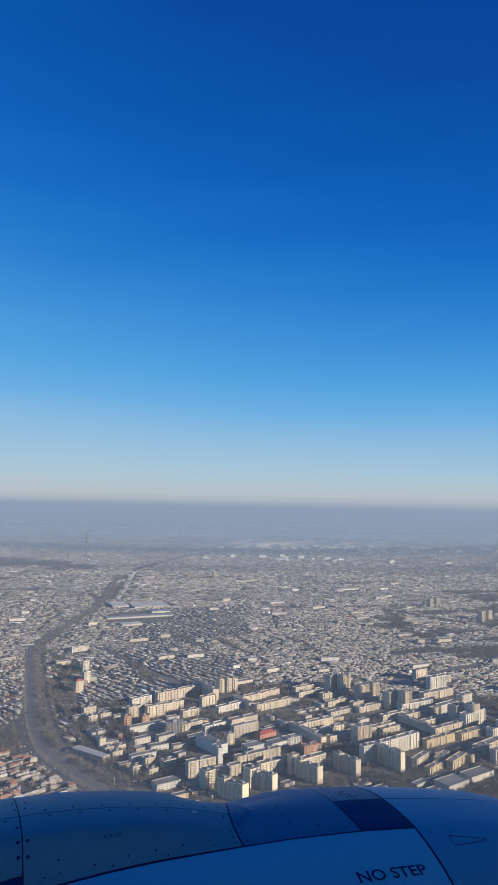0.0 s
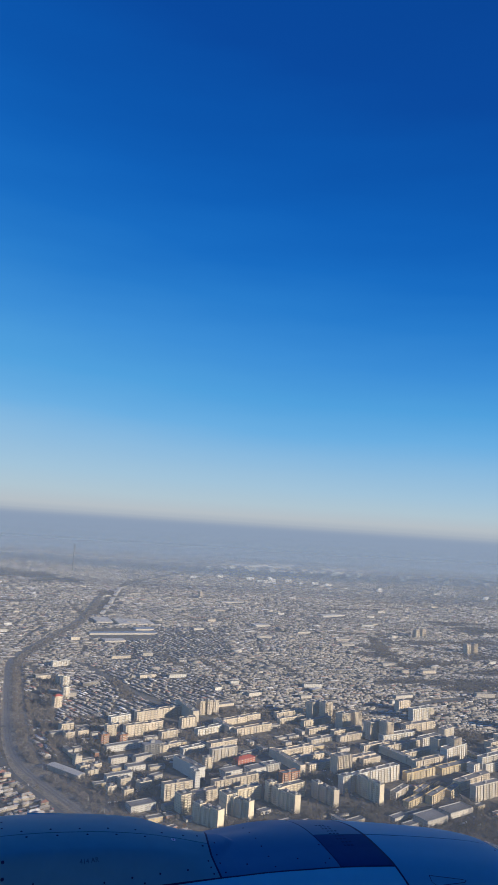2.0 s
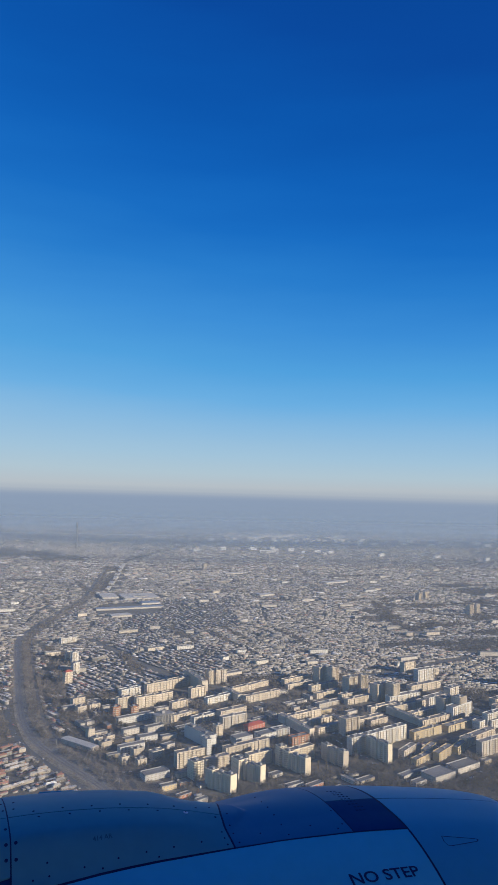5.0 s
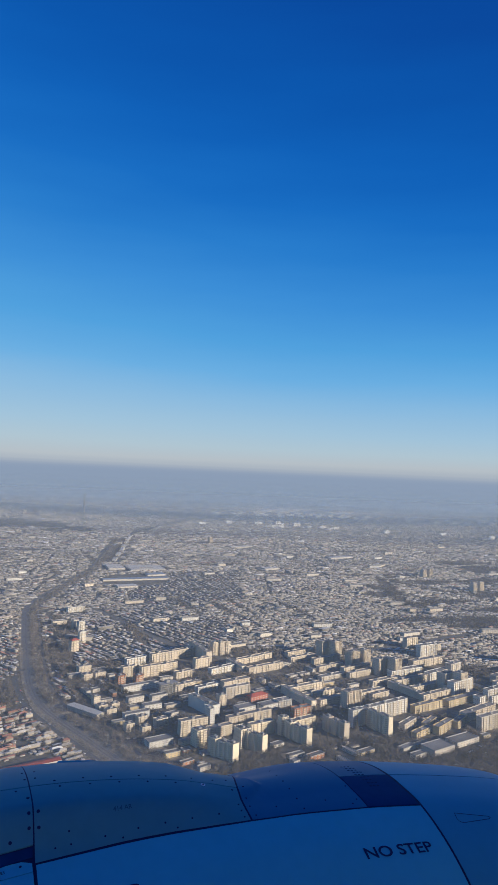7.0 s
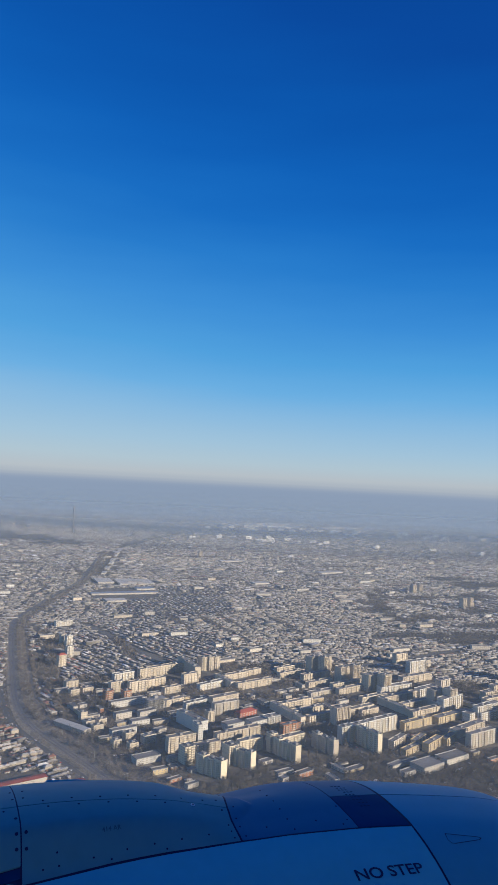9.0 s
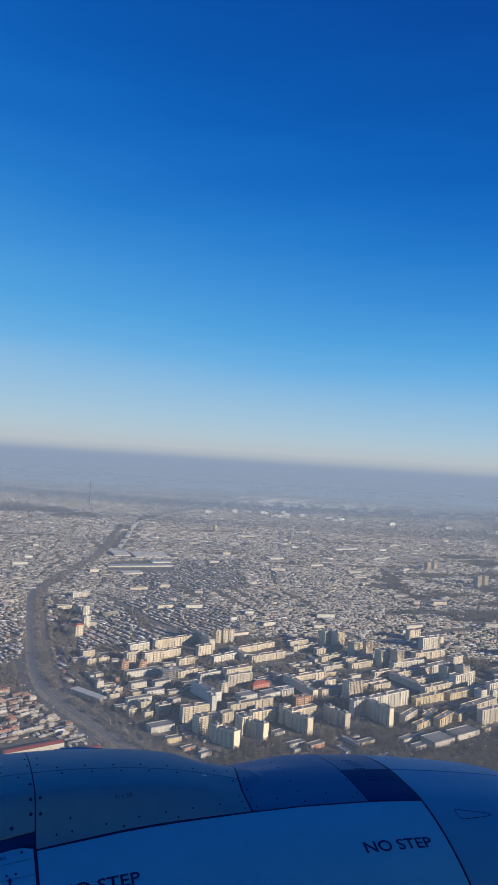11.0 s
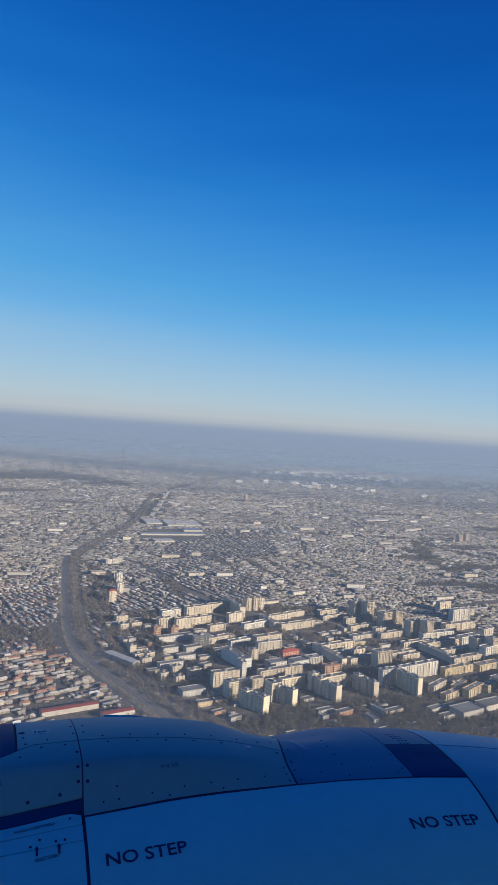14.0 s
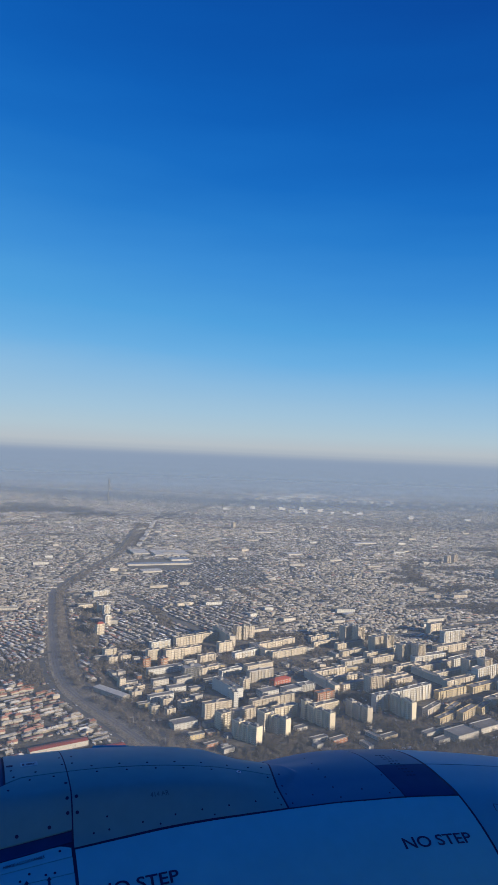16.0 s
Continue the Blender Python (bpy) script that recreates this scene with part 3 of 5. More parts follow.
part("screw_ring", PALE_RING, side_panel, "worn pale screw rim", at=on_skin(1.345, 1.05, 0.0045))
part("screw", SCREW, side_panel, at=on_skin(1.345, 1.05, 0.0060))
SLOT = mesh_of("vent_slot", [(-0.007, -0.005, 0), (0.007, -0.005, 0), (0.007, 0.005, 0), (-0.007, 0.005, 0), (-0.008, -0.006, -0.002), (0.008, -0.006, -0.002), (0.008, 0.006, -0.002), (-0.008, 0.006, -0.002)],
               [(0, 1, 2, 3), (0, 4, 5, 1), (1, 5, 6, 2), (2, 6, 7, 3), (3, 7, 4, 0)], SLOT_DARK)
for i in range(9):
    for j in range(3):
        part("vent_slot", SLOT, dark_panel, at=on_skin(2.375 + 0.026 * j + 0.013 * (i % 2) + 0.004 * i, -8.6 + 1.75 * i, 0.001))


def lettering(words, x0, x1, th0, th1, height, mat, parent, name="lettering", label="", bold=0.012):
    """Words laid on the skin: baseline from (x0, th0) to (x1, th1)."""
    cu = bpy.data.curves.new("words", "FONT")
    cu.body, cu.size, cu.resolution_u = words, 1.0, 4
    cu.offset = bold
    tmp = new("words", cu)
    me = bpy.data.meshes.new_from_object(tmp.evaluated_get(bpy.context.evaluated_depsgraph_get()))
    bpy.data.objects.remove(tmp)
    bm = bmesh.new()
    bm.from_mesh(me)
    bmesh.ops.triangulate(bm, faces=bm.faces)
    xs, ys = [v.co.x for v in bm.verts], [v.co.y for v in bm.verts]
    w, lo, hi = max(xs) - min(xs), min(ys), max(ys)
    for v in bm.verts:
        u, q = (v.co.x - min(xs)) / w, (v.co.y - lo) / (hi - lo)
        x = x0 + (x1 - x0) * u
        th = th0 + (th1 - th0) * u - math.degrees(q * height / 1.25)
        v.co = Vector(skin(np.array(x), np.array(th), 0.0022))
    out = bpy.data.meshes.new(name)
    bm.to_mesh(out)
    bm.free()
    out.materials.append(mat)
    return part(name, out, parent, label)


lettering("NO STEP", 2.070, 2.505, 29.0, 29.7, 0.061, INK, fan_cowl, label="dark NO STEP lettering", bold=0.014)
lettering("NO STEP", 0.484, 0.860, 27.2, 26.85, 0.057, INK, fan_cowl, label="dark NO STEP lettering", bold=0.015)
lettering("414 AR", 0.795, 0.895, 9.0, 8.8, 0.018, FAINT_INK, side_panel, label="faded part lettering")
lettering("414 BR", -0.075, 0.030, 9.6, 9.3, 0.018, FAINT_INK, aft_side, label="faded part lettering")
lettering("HINGE ACCESS PANELS", 0.090, 0.270, 17.6, 16.5, 0.015, INK, hinge_panel, label="small dark lettering")
lettering("HOIST POINT", 0.178, 0.290, 24.4, 23.8, 0.018, INK, fan_cowl.parent, "hoist_lettering", "small dark lettering")
for ax in (0.187, 0.283):
    a = Shape()
    for q in (((-0.005, 0), (0.005, 0), (0.005, 0.03), (-0.005, 0.03)), ((-0.011, 0.03), (0.011, 0.03), (0.0, 0.048))):
        a.add([skin(np.array(ax + px), np.array(23.1 - math.degrees(py / 1.25)), 0.0022) for px, py in q], [tuple(range(len(q)))])
    part("arrow_mark", a.mesh("arrow_mark", INK), nacelle, "dark painted arrow")
outline = Shape()
tri = [(2.818, 19.2), (2.806, 21.3), (2.818, 22.4), (2.845, 22.6), (3.05, 21.9), (3.072, 21.3), (3.05, 20.9)]
for (xa, ta), (xb, tb) in zip(tri, tri[1:] + tri[:1]):
    pa, pb = skin(np.array(xa), np.array(ta), 0.002), skin(np.array(xb), np.array(tb), 0.002)
    d = Vector(pb - pa).normalized()
    n = Vector(on_skin(xa, ta).col[2][:3])
    s = d.cross(n) * 0.0022
    outline.add([Vector(pa) - s, Vector(pa) + s, Vector(pb) + s, Vector(pb) - s], [(0, 1, 2, 3)])
part("scoop_outline", outline.mesh("scoop_outline", INK), inlet, "thin dark outline of a flush scoop")
placard = part("placard", panel_mesh("placard", PLACARD, 0.180, 0.268, -9.2, -6.6, 10, 8, lift=0.0018, depth=0.003), aft_top, "small pale blue placard")
for x0, x1, t0, t1 in ((0.188, 0.200, -8.4, -7.2), (0.208, 0.258, -8.2, -7.9), (0.208, 0.250, -7.6, -7.3)):
    part("printed_bar", panel_mesh("printed_bar", INK, x0, x1, t0, t1, 4, 3, lift=0.0030, depth=0.001), placard)
part("drain_hole", disc_mesh("drain_hole", 0.015, SEAM, 16), aft_top, "dark oval drain hole", at=on_skin(0.125, -8.0) @ Matrix.Diagonal((1.15, 0.8, 1, 1)))

# a thin strake on the far shoulder
fin = Shape()
for x, hgt in ((0.64, 0.006), (0.66, 0.040), (0.85, 0.037), (1.0, 0.026), (1.16, 0.006)):
    for t in (-34.15, -33.85):
        fin.v += [tuple(skin(np.array(x), np.array(t), -0.004)), tuple(skin(np.array(x), np.array(t), hgt))]
fin.f = [q for i in range(4) for q in ((4 * i, 4 * i + 4, 4 * i + 5, 4 * i + 1), (4 * i + 2, 4 * i + 3, 4 * i + 7, 4 * i + 6), (4 * i + 1, 4 * i + 5, 4 * i + 7, 4 * i + 3))] + [(0, 1, 3, 2), (16, 18, 19, 17)]
part("strake", fin.mesh("strake", COWL), nacelle, "thin blue strake")

# the fuselage behind the window, a plain tube
fus = Shape()
sx = [-19, -15, -9, -4, 0, 4, 8, 12, 14.5, 16.5, 17.6]
sr = [0.9, 1.6, 1.98, 1.98, 1.98, 1.98, 1.98, 1.96, 1.75, 1.2, 0.3]
for x, r in zip(sx, sr):
    fus.v += [(x, -2.45 + r * math.cos(math.tau * k / 64), EYE - 0.5 + r * math.sin(math.tau * k / 64)) for k in range(64)]
fus.f = [(i * 64 + k, i * 64 + (k + 1) % 64, (i + 1) * 64 + (k + 1) % 64, (i + 1) * 64 + k) for i in range(len(sx) - 1) for k in range(64)]
fus.f += [tuple(range(63, -1, -1)), tuple(range((len(sx) - 1) * 64, len(sx) * 64))]
tagged(new("fuselage", mesh_of("fuselage", fus.v, fus.f, SKIN, smooth=True)), "pale painted airliner fuselage beside the engine", "fuselage", kind="structure")

# ---- apartment blocks ----
BLOCKS = []
LABELS = {"bright": "far white-painted apartment block in the haze", "warm": "warm cream-yellow apartment block with balconies and flat roof", "cream": "cream-rendered concrete apartment block with window bands", "white": "white panel apartment block with a flat roof", "grey": "grey-beige concrete apartment block with a flat roof", "yellow": "yellow-ochre low apartment block with a flat roof", "brick": "red-brown brick building with a flat roof", "frame": "unfinished bare concrete frame building", "redtop": "cream block with a red roof", "redlow": "low building with a red roof"}


def block(x, y, length, depth, height, face, colour, kind):
    """An apartment block; (x, y) is the middle of its sunny front, face the heading along it."""
    height *= {"s": 0.78, "t": 0.86, "l": 0.8}[kind] if height > 14 else 0.92
    BLOCKS.append((x, y, length, depth, face))
    name = {"s": "apartment_block", "t": "apartment_tower", "l": "low_building"}[kind]
    b = thing(name, heading(x, y, face), LABELS[colour], {"s": "apartment block", "t": "tower block", "l": "building"}[kind], "city blocks")
    w, d, h = length / 2, depth, height
    rnd = random.Random(int(x * 7 + y * 13))
    if colour == "frame":
        for k in range(int(h / 3.0) + 1):
            part("slab", Shape().box(-w, w, 0, d, k * 3.0, k * 3.0 + 0.35).mesh("slab", CONCRETE), b)
        for i in range(7):
            for yy in (0.2, d / 2, d - 0.6):
                xx = -w + 0.3 + i * (2 * w - 0.9) / 6
                part("column", Shape().box(xx, xx + 0.5, yy, yy + 0.5, 0, int(h / 3.0) * 3.0).mesh("column", CONCRETE), b)
        part("lift_core", Shape().box(-3, 3, d * 0.4, d * 0.8, 0, h + 2).mesh("lift_core", CONCRETE), b)
        return b
    wall = WALLS[{"redtop": "cream", "redlow": "red"}.get(colour, colour)]
    body = Shape()
    if kind == "t" and length > 10:
        body.box(-w, -w * 0.3, 1.2, d, 0, h).box(-w * 0.3 + 0.01, w * 0.3 - 0.01, 0, d - 0.6, 0, h).box(w * 0.3, w, 1.2, d, 0, h)
    elif length > 34 and kind == "s":
        n = max(2, int(length / 18))
        for i in range(n):
            a, c = -w + i * 2 * w / n, -w + (i + 1) * 2 * w / n
            off = 0.7 * (i % 2)
            body.box(a, c - 0.02, off, d + off, 0, h - 0.25 * (i % 2))
    else:
        body.box(-w, w, 0, d, 0, h)
    part("wall", body.mesh("wall", wall), b)
    roof_mat = RED_ROOF if colour.startswith("red") else FLAT_ROOF
    if colour.startswith("red"):
        part("roof", Shape().hip(-w, w, 0, d, h + 0.05, h + 3.2, 0.5).mesh("roof", roof_mat), b, "red sheet roof")
    else:
        part("roof", Shape().box(-w + 0.4, w - 0.4, 1.6, d - 0.8, h + 0.02, h + 0.12).mesh("roof", roof_mat), b, "dark bitumen roof")
        part("parapet", Shape().box(-w - 0.12, w + 0.12, -0.12, 0.25, h - 0.1, h + 0.8).box(-w - 0.12, w + 0.12, d + 0.2, d + 0.6, h - 0.3, h + 0.8).box(-w - 0.12, -w + 0.25, 0.25, d + 0.2, h - 0.3, h + 0.8).box(w - 0.25, w + 0.12, 0.25, d + 0.2, h - 0.3, h + 0.8).mesh("parapet", CONCRETE if kind == "l" else wall), b)
        for i in range(max(1, int(length / 30)) if kind != "l" else 0):
            cx = -w + (i + 0.5) * 2 * w / max(1, int(length / 30)) + rnd.uniform(-1, 1)
            part("stair_house", Shape().box(cx - 2, cx + 2, d * 0.35, d * 0.75, h + 0.12, h + rnd.uniform(1.5, 2.4)).mesh("stair_house", CONCRETE), b)
    floors = max(1, round(h / 2.9))
    per = h / floors
    bays = max(2, round(length / (5.5 if kind == "l" else 3.2)))
    step = 2 * w / bays
    sides = max(2, round(d / 3.6))
    stacks = [i for i in range(bays) if (i % 4 in (1, 2)) and kind != "l"] if length > 12 else []
    band = Shape()
    for k in range(floors):
        z0 = k * per + 0.32 * per
        z1 = k * per + 0.76 * per
        for i in range(bays):
            if i in stacks:
                continue
            cx = -w + (i + 0.5) * step
            ww = step * (0.24 if (i + k) % 5 else 0.30)
            band.box(cx - ww, cx + ww, -0.06, 1.3, z0, z1)
        for i in range(0 if k % 2 and kind == 's' else sides):
            cy = (i + 0.5) * d / sides
            band.box(-w - 0.06, -w + 0.3, cy - 0.7, cy + 0.7, z0, z1)
    tagged(part("windows", band.mesh("windows", WINDOW), b, "rows of small dark windows"), kind="stuff")
    if kind == "t" and length > 17:
        for i in range(bays + 1):
            cx = -w + 0.4 + i * (2 * w - 0.8) / bays
            part("pilaster", Shape().box(cx - 0.4, cx + 0.4, -1.35, 1.25, 0, h + (1.6 if i in (0, bays) else 0.4)).mesh("pilaster", wall), b)
    run = []
    for i in stacks:
        if run and i == run[-1][-1] + 1:
            run[-1].append(i)
        else:
            run.append([i])
    for r in run:
        s = Shape()
        a, c = -w + r[0] * step + 0.1, -w + (r[-1] + 1) * step - 0.1
        for k in range(floors):
            s.box(a, c, -1.1, 0.0, k * per + 0.05, k * per + 0.42 * per)
        s.box(a, a + 0.12, -1.05, 0, 0, floors * per - 0.05).box(c - 0.12, c, -1.05, 0, 0, floors * per - 0.05)
        part("balcony_stack", s.mesh("balcony_stack", BALCONY), b, "balconies stacked floor over floor")
    return b


def stepped_block(x, y, end, run, height, back, colour, steps=3):
    """A long block seen end on: a bare lit gable at (x, y), its stepped side running off on the heading back."""
    b = thing("apartment_block", heading(x, y, back + 90), "pale stepped apartment block with a bare white gable end", "apartment block", "city blocks")
    BLOCKS.append((x, y, end, run, back + 90))
    wall, per = WALLS[colour], height / round(height / 2.8)
    for k in range(steps):
        left, y0, y1 = -2.6 * k, k * run / steps, (k + 1) * run / steps - 0.02
        top = height + (0.9, -0.5, 0.6, 0.1)[k % 4]
        part("wall", Shape().box(left, left + end, y0, y1, 0, top).mesh("wall", wall), b)
        part("parapet", Shape().box(left - 0.15, left + 0.25, y0, y1, top, top + 0.9).box(left + end - 0.25, left + end + 0.15, y0, y1, top, top + 0.9).box(left + 0.25, left + end - 0.25, y0, y0 + 0.35, top, top + 0.9).mesh("parapet", wall), b)
        part("roof", Shape().box(left + 0.3, left + end - 0.3, y0 + 0.4, y1 - 0.1, top + 0.02, top + 0.14).mesh("roof", FLAT_ROOF), b, "dark bitumen roof")
        part("stair_house", Shape().box(left + end * 0.35, left + end * 0.7, y0 + 3.5, y0 + 8, top + 0.14, top + 2.4).mesh("stair_house", CONCRETE), b)
        cols = max(2, round((y1 - y0) / 3.3))
        pitch = (y1 - y0) / cols
        panes, rail = Shape(), Shape()
        for f in range(round(height / 2.8)):
            for i in range(cols):
                cy = y0 + (i + 0.5) * pitch
                if i % 3 == 1:
                    rail.box(left - 1.2, left, cy - pitch * 0.46, cy + pitch * 0.46, f * per + 0.05, f * per + 0.42 * per)
                else:
                    panes.box(left - 0.06, left + 0.3, cy - 0.75, cy + 0.75, f * per + 0.32 * per, f * per + 0.78 * per)
                panes.box(left + end - 0.3, left + end + 0.06, cy - 0.75, cy + 0.75, f * per + 0.32 * per, f * per + 0.78 * per)
        tagged(part("windows", panes.mesh("windows", WINDOW), b, "rows of small dark windows"), kind="stuff")
        part("balcony_stack", rail.mesh("balcony_stack", BALCONY), b, "balconies stacked floor over floor")
    return b


stepped_block(325, 784, 10.5, 40, 21, -22, "warm")
stepped_block(371, 798, 9, 33, 21, -20, "warm")
stepped_block(436, 801, 9, 44, 21, -10, "warm")
stepped_block(496, 806, 8.5, 44, 20, -6, "cream")
stepped_block(560, 796, 7.5, 46, 25, -4, "warm", 2)
block(613, 786, 41, 9, 8.2, 68, "yellow", "s")
block(653, 789, 45, 10, 12, 64, "yellow", "s")
block(690, 799, 36, 10, 10.5, 61, "yellow", "s")
block(646, 812, 37, 9, 8.2, 59, "yellow", "s")
block(609, 812, 39, 9, 11.8, 62, "grey", "s")
block(309, 884, 41, 10, 25.4, 82, "cream", "s")
block(335, 886, 7, 18, 35.4, 82, "white", "t")
block(305, 840, 15, 16, 25.2, 75, "warm", "t")
block(340, 865, 37, 10, 17.4, 79, "cream", "s")
block(394, 890, 73, 10, 21.7, 78, "cream", "s")
block(358, 822, 15, 17, 30.3, 77, "warm", "s")
block(397, 854, 38, 10, 21.1, 79, "warm", "s")
block(480, 896, 31, 10, 18.8, 80, "brick", "s")
block(453, 845, 48, 10, 23.2, 77, "warm", "s")
block(426, 844, 12, 10, 28.2, 77, "warm", "t")
block(575, 910, 28, 15, 29.7, 80, "cream", "t")
block(541, 843, 21, 10, 29.7, 77, "white", "s")
block(566, 849, 31, 10, 28.3, 77, "white", "s")
block(616, 864, 60, 10, 26.4, 77, "white", "s")
block(677, 1177, 24, 16, 35.5, 76, "cream", "t")
block(692, 1158, 19, 16, 38.5, 75, "cream", "t")
block(694, 1098, 22, 16, 34.1, 76, "cream", "t")
block(719, 1098, 18, 16, 36, 77, "cream", "t")
block(723, 1045, 32, 16, 33.4, 78, "cream", "t")
block(737, 1025, 18, 16, 37.6, 77, "cream", "t")
block(781, 938, 29, 16, 33.3, 78, "cream", "t")
block(794, 919, 18, 16, 38.5, 78, "cream", "t")
block(472, 1241, 14, 16, 28.8, 80, "cream", "t")
block(484, 1238, 11, 16, 30.0, 79, "cream", "t")
block(497, 1240, 12, 16, 28.9, 79, "cream", "t")
block(386, 1236, 97, 10, 19.9, 73, "cream", "s")
block(419, 1168, 31, 10, 22.5, 75, "cream", "s")
block(310, 1216, 41, 10, 17.1, 71, "white", "s")
block(283, 1155, 24, 10, 21.7, 75, "cream", "s")
block(318, 1146, 36, 10, 22.7, 77, "cream", "s")
block(262, 1116, 14, 12, 16.8, 73, "brick", "t")
block(289, 1104, 14, 12, 18.8, 73, "brick", "t")
block(324, 1053, 32, 15, 22.2, 78, "frame", "s")
block(422, 1006, 45, 10, 22.0, 79, "grey", "s")
block(383, 969, 13, 10, 21.1, 75, "cream", "t")
block(445, 1131, 55, 10, 11.6, 70, "white", "s")
block(442, 1058, 53, 13, 10.5, 76, "cream", "s")
block(505, 1175, 64, 10, 10.4, 74, "cream", "s")
block(523, 1119, 78, 10, 12.3, 76, "cream", "s")
block(541, 1190, 61, 10, 9.5, 73, "cream", "s")
block(632, 1197, 67, 10, 11.0, 76, "cream", "s")
block(621, 1166, 60, 10, 9.6, 77, "cream", "s")
block(659, 1139, 68, 10, 11.9, 76, "cream", "s")
block(643, 1098, 58, 10, 9.2, 76, "cream", "s")
block(687, 1077, 71, 10, 10.4, 76, "cream", "s")
block(682, 1048, 71, 10, 10.2, 77, "cream", "s")
block(542, 998, 69, 10, 12.5, 77, "cream", "s")
block(546, 964, 60, 10, 11.2, 78, "cream", "s")
block(553, 935, 53, 10, 10.5, 76, "cream", "s")
block(637, 950, 53, 10, 9.4, 77, "cream", "s")
block(619, 1049, 52, 12, 6.6, 78, "grey", "s")
block(736, 982, 79, 10, 12.3, 79, "cream", "s")
block(747, 947, 82, 10, 11.0, 78, "cream", "s")
block(734, 905, 78, 10, 12.8, 78, "cream", "s")
block(693, 995, 64, 10, 9.9, 79, "cream", "s")
block(645, 940, 39, 10, 8.3, 77, "cream", "s")
block(682, 866, 62, 10, 12.1, 78, "yellow", "s")
block(763, 877, 84, 13, 10.6, 77, "yellow", "s")
block(813, 866, 37, 10, 28.1, 78, "white", "s")
block(871, 849, 78, 10, 24.3, 79, "white", "s")
block(728, 777, 54, 10, 25.5, 80, "grey", "s")
block(799, 769, 60, 10, 22.4, 80, "cream", "s")
block(910, 928, 89, 10, 14.1, 79, "cream", "s")
block(246, 1511, 8, 10, 21.9, 71, "cream", "t")
block(257, 1486, 15, 10, 25.7, 71, "white", "t")
block(244, 1395, 14, 10, 25.5, 72, "white", "t")
block(220, 1335, 16, 10, 24.4, 69, "redtop", "t")
block(276, 1686, 44, 10, 15.2, 72, "white", "s")
block(214, 1187, 22, 12, 17.6, 74, "cream", "s")
block(213, 1152, 16, 12, 10.7, 74, "cream", "s")
block(234, 1156, 18, 12, 11.3, 76, "cream", "s")
block(206, 1033, 10, 10, 15.5, 76, "cream", "s")
block(209, 999, 14, 12, 11.3, 73, "cream", "s")
block(217, 980, 16, 10, 11.2, 72, "cream", "s")
block(228, 1005, 13, 10, 10.0, 71, "cream", "s")
block(230, 919, 12, 10, 10.6, 77, "cream", "s")
block(252, 937, 15, 10, 14.4, 75, "cream", "s")
block(249, 906, 13, 10, 9.2, 78, "cream", "s")
block(276, 924, 19, 10, 10.8, 73, "cream", "s")
block(249, 959, 38, 10, 10.1, 78, "white", "l")
block(281, 992, 28, 12, 7.6, 80, "white", "l")
block(285, 1081, 62, 10, 10.2, 77, "white", "l")
block(264, 1027, 26, 10, 8.8, 77, "grey", "l")
block(301, 1026, 28, 10, 8.9, 75, "grey", "l")
block(256, 858, 34, 16, 8.4, 79, "white", "l")
block(409, 937, 30, 16, 9.5, 77, "white", "l")
block(448, 981, 34, 13, 9.0, 73, "redlow", "l")
block(454, 941, 40, 16, 8.7, 75, "white", "l")
block(475, 946, 25, 14, 10.2, 79, "white", "t")
block(598, 724, 39, 24, 9.2, 78, "grey", "l")
block(650, 740, 45, 20, 7.3, 79, "grey", "l")
block(354, 1064, 40, 10, 10.3, 71, "cream", "s")
block(386, 1045, 41, 10, 10.2, 72, "white", "s")
block(356, 1171, 40, 10, 13.4, 72, "cream", "s")
block(371, 1125, 32, 10, 11.3, 74, "cream", "s")
# slabs that run away from the view, their long sides in the shade
block(356, 967, 62, 12, 22, -17, "white", "s")
block(443, 1238, 90, 11, 27, -3, "cream", "s")
block(513, 968, 84, 9, 12.5, -8, "cream", "s")
block(480, 1150, 56, 9, 13, -9, "cream", "s")
block(703, 945, 80, 9, 11.5, -11, "cream", "s")
# further blocks beyond the estate's edge
rb = random.Random(5)
for i in range(26):
    a, dd = math.radians(rb.uniform(36, 50)), rb.uniform(1050, 1500)
    block(dd * math.sin(a), dd * math.cos(a), rb.uniform(30, 80), 13, rb.choice((12, 14, 26, 29)), 77 + rb.uniform(-6, 6), rb.choice(("cream", "grey", "white")), "s")
# far white estate near the edge of the haze
for i in range(110):
    a, dd = math.radians(rb.gauss(26.5, 3.6) if i < 80 else rb.uniform(30, 46)), rb.uniform(4420, 4680) if i % 5 < 4 else rb.uniform(4040, 4190)
    block(dd * math.sin(a), dd * math.cos(a), rb.uniform(14, 46), 12, rb.uniform(9, 22), 95 + rb.uniform(-10, 10), "bright", "s").location.z = float(rise(dd * math.sin(a), dd * math.cos(a)))
for a, dd in ((20, 3300), (37.6, 2520), (38.1, 2560), (41.5, 2300), (42.0, 2330)):
    a = math.radians(a)
    block(dd * math.sin(a), dd * math.cos(a), 18, 15, 32, 80, "cream", "t")


# larger low buildings scattered among the houses
for i in range(75):
    a, dd = math.radians(rb.uniform(0, 48)), rb.uniform(1380, 3600)
    x, y = dd * math.sin(a), dd * math.cos(a)
    if abs(x - np.interp(y, RAILWAY[:, 1], RAILWAY[:, 0])) > 60:
        block(x, y, rb.uniform(16, 52), rb.uniform(9, 14), rb.uniform(4.5, 9), 90 + rb.uniform(-12, 16), rb.choice(("white", "grey", "grey", "cream")), "l").location.z = float(rise(x, y))


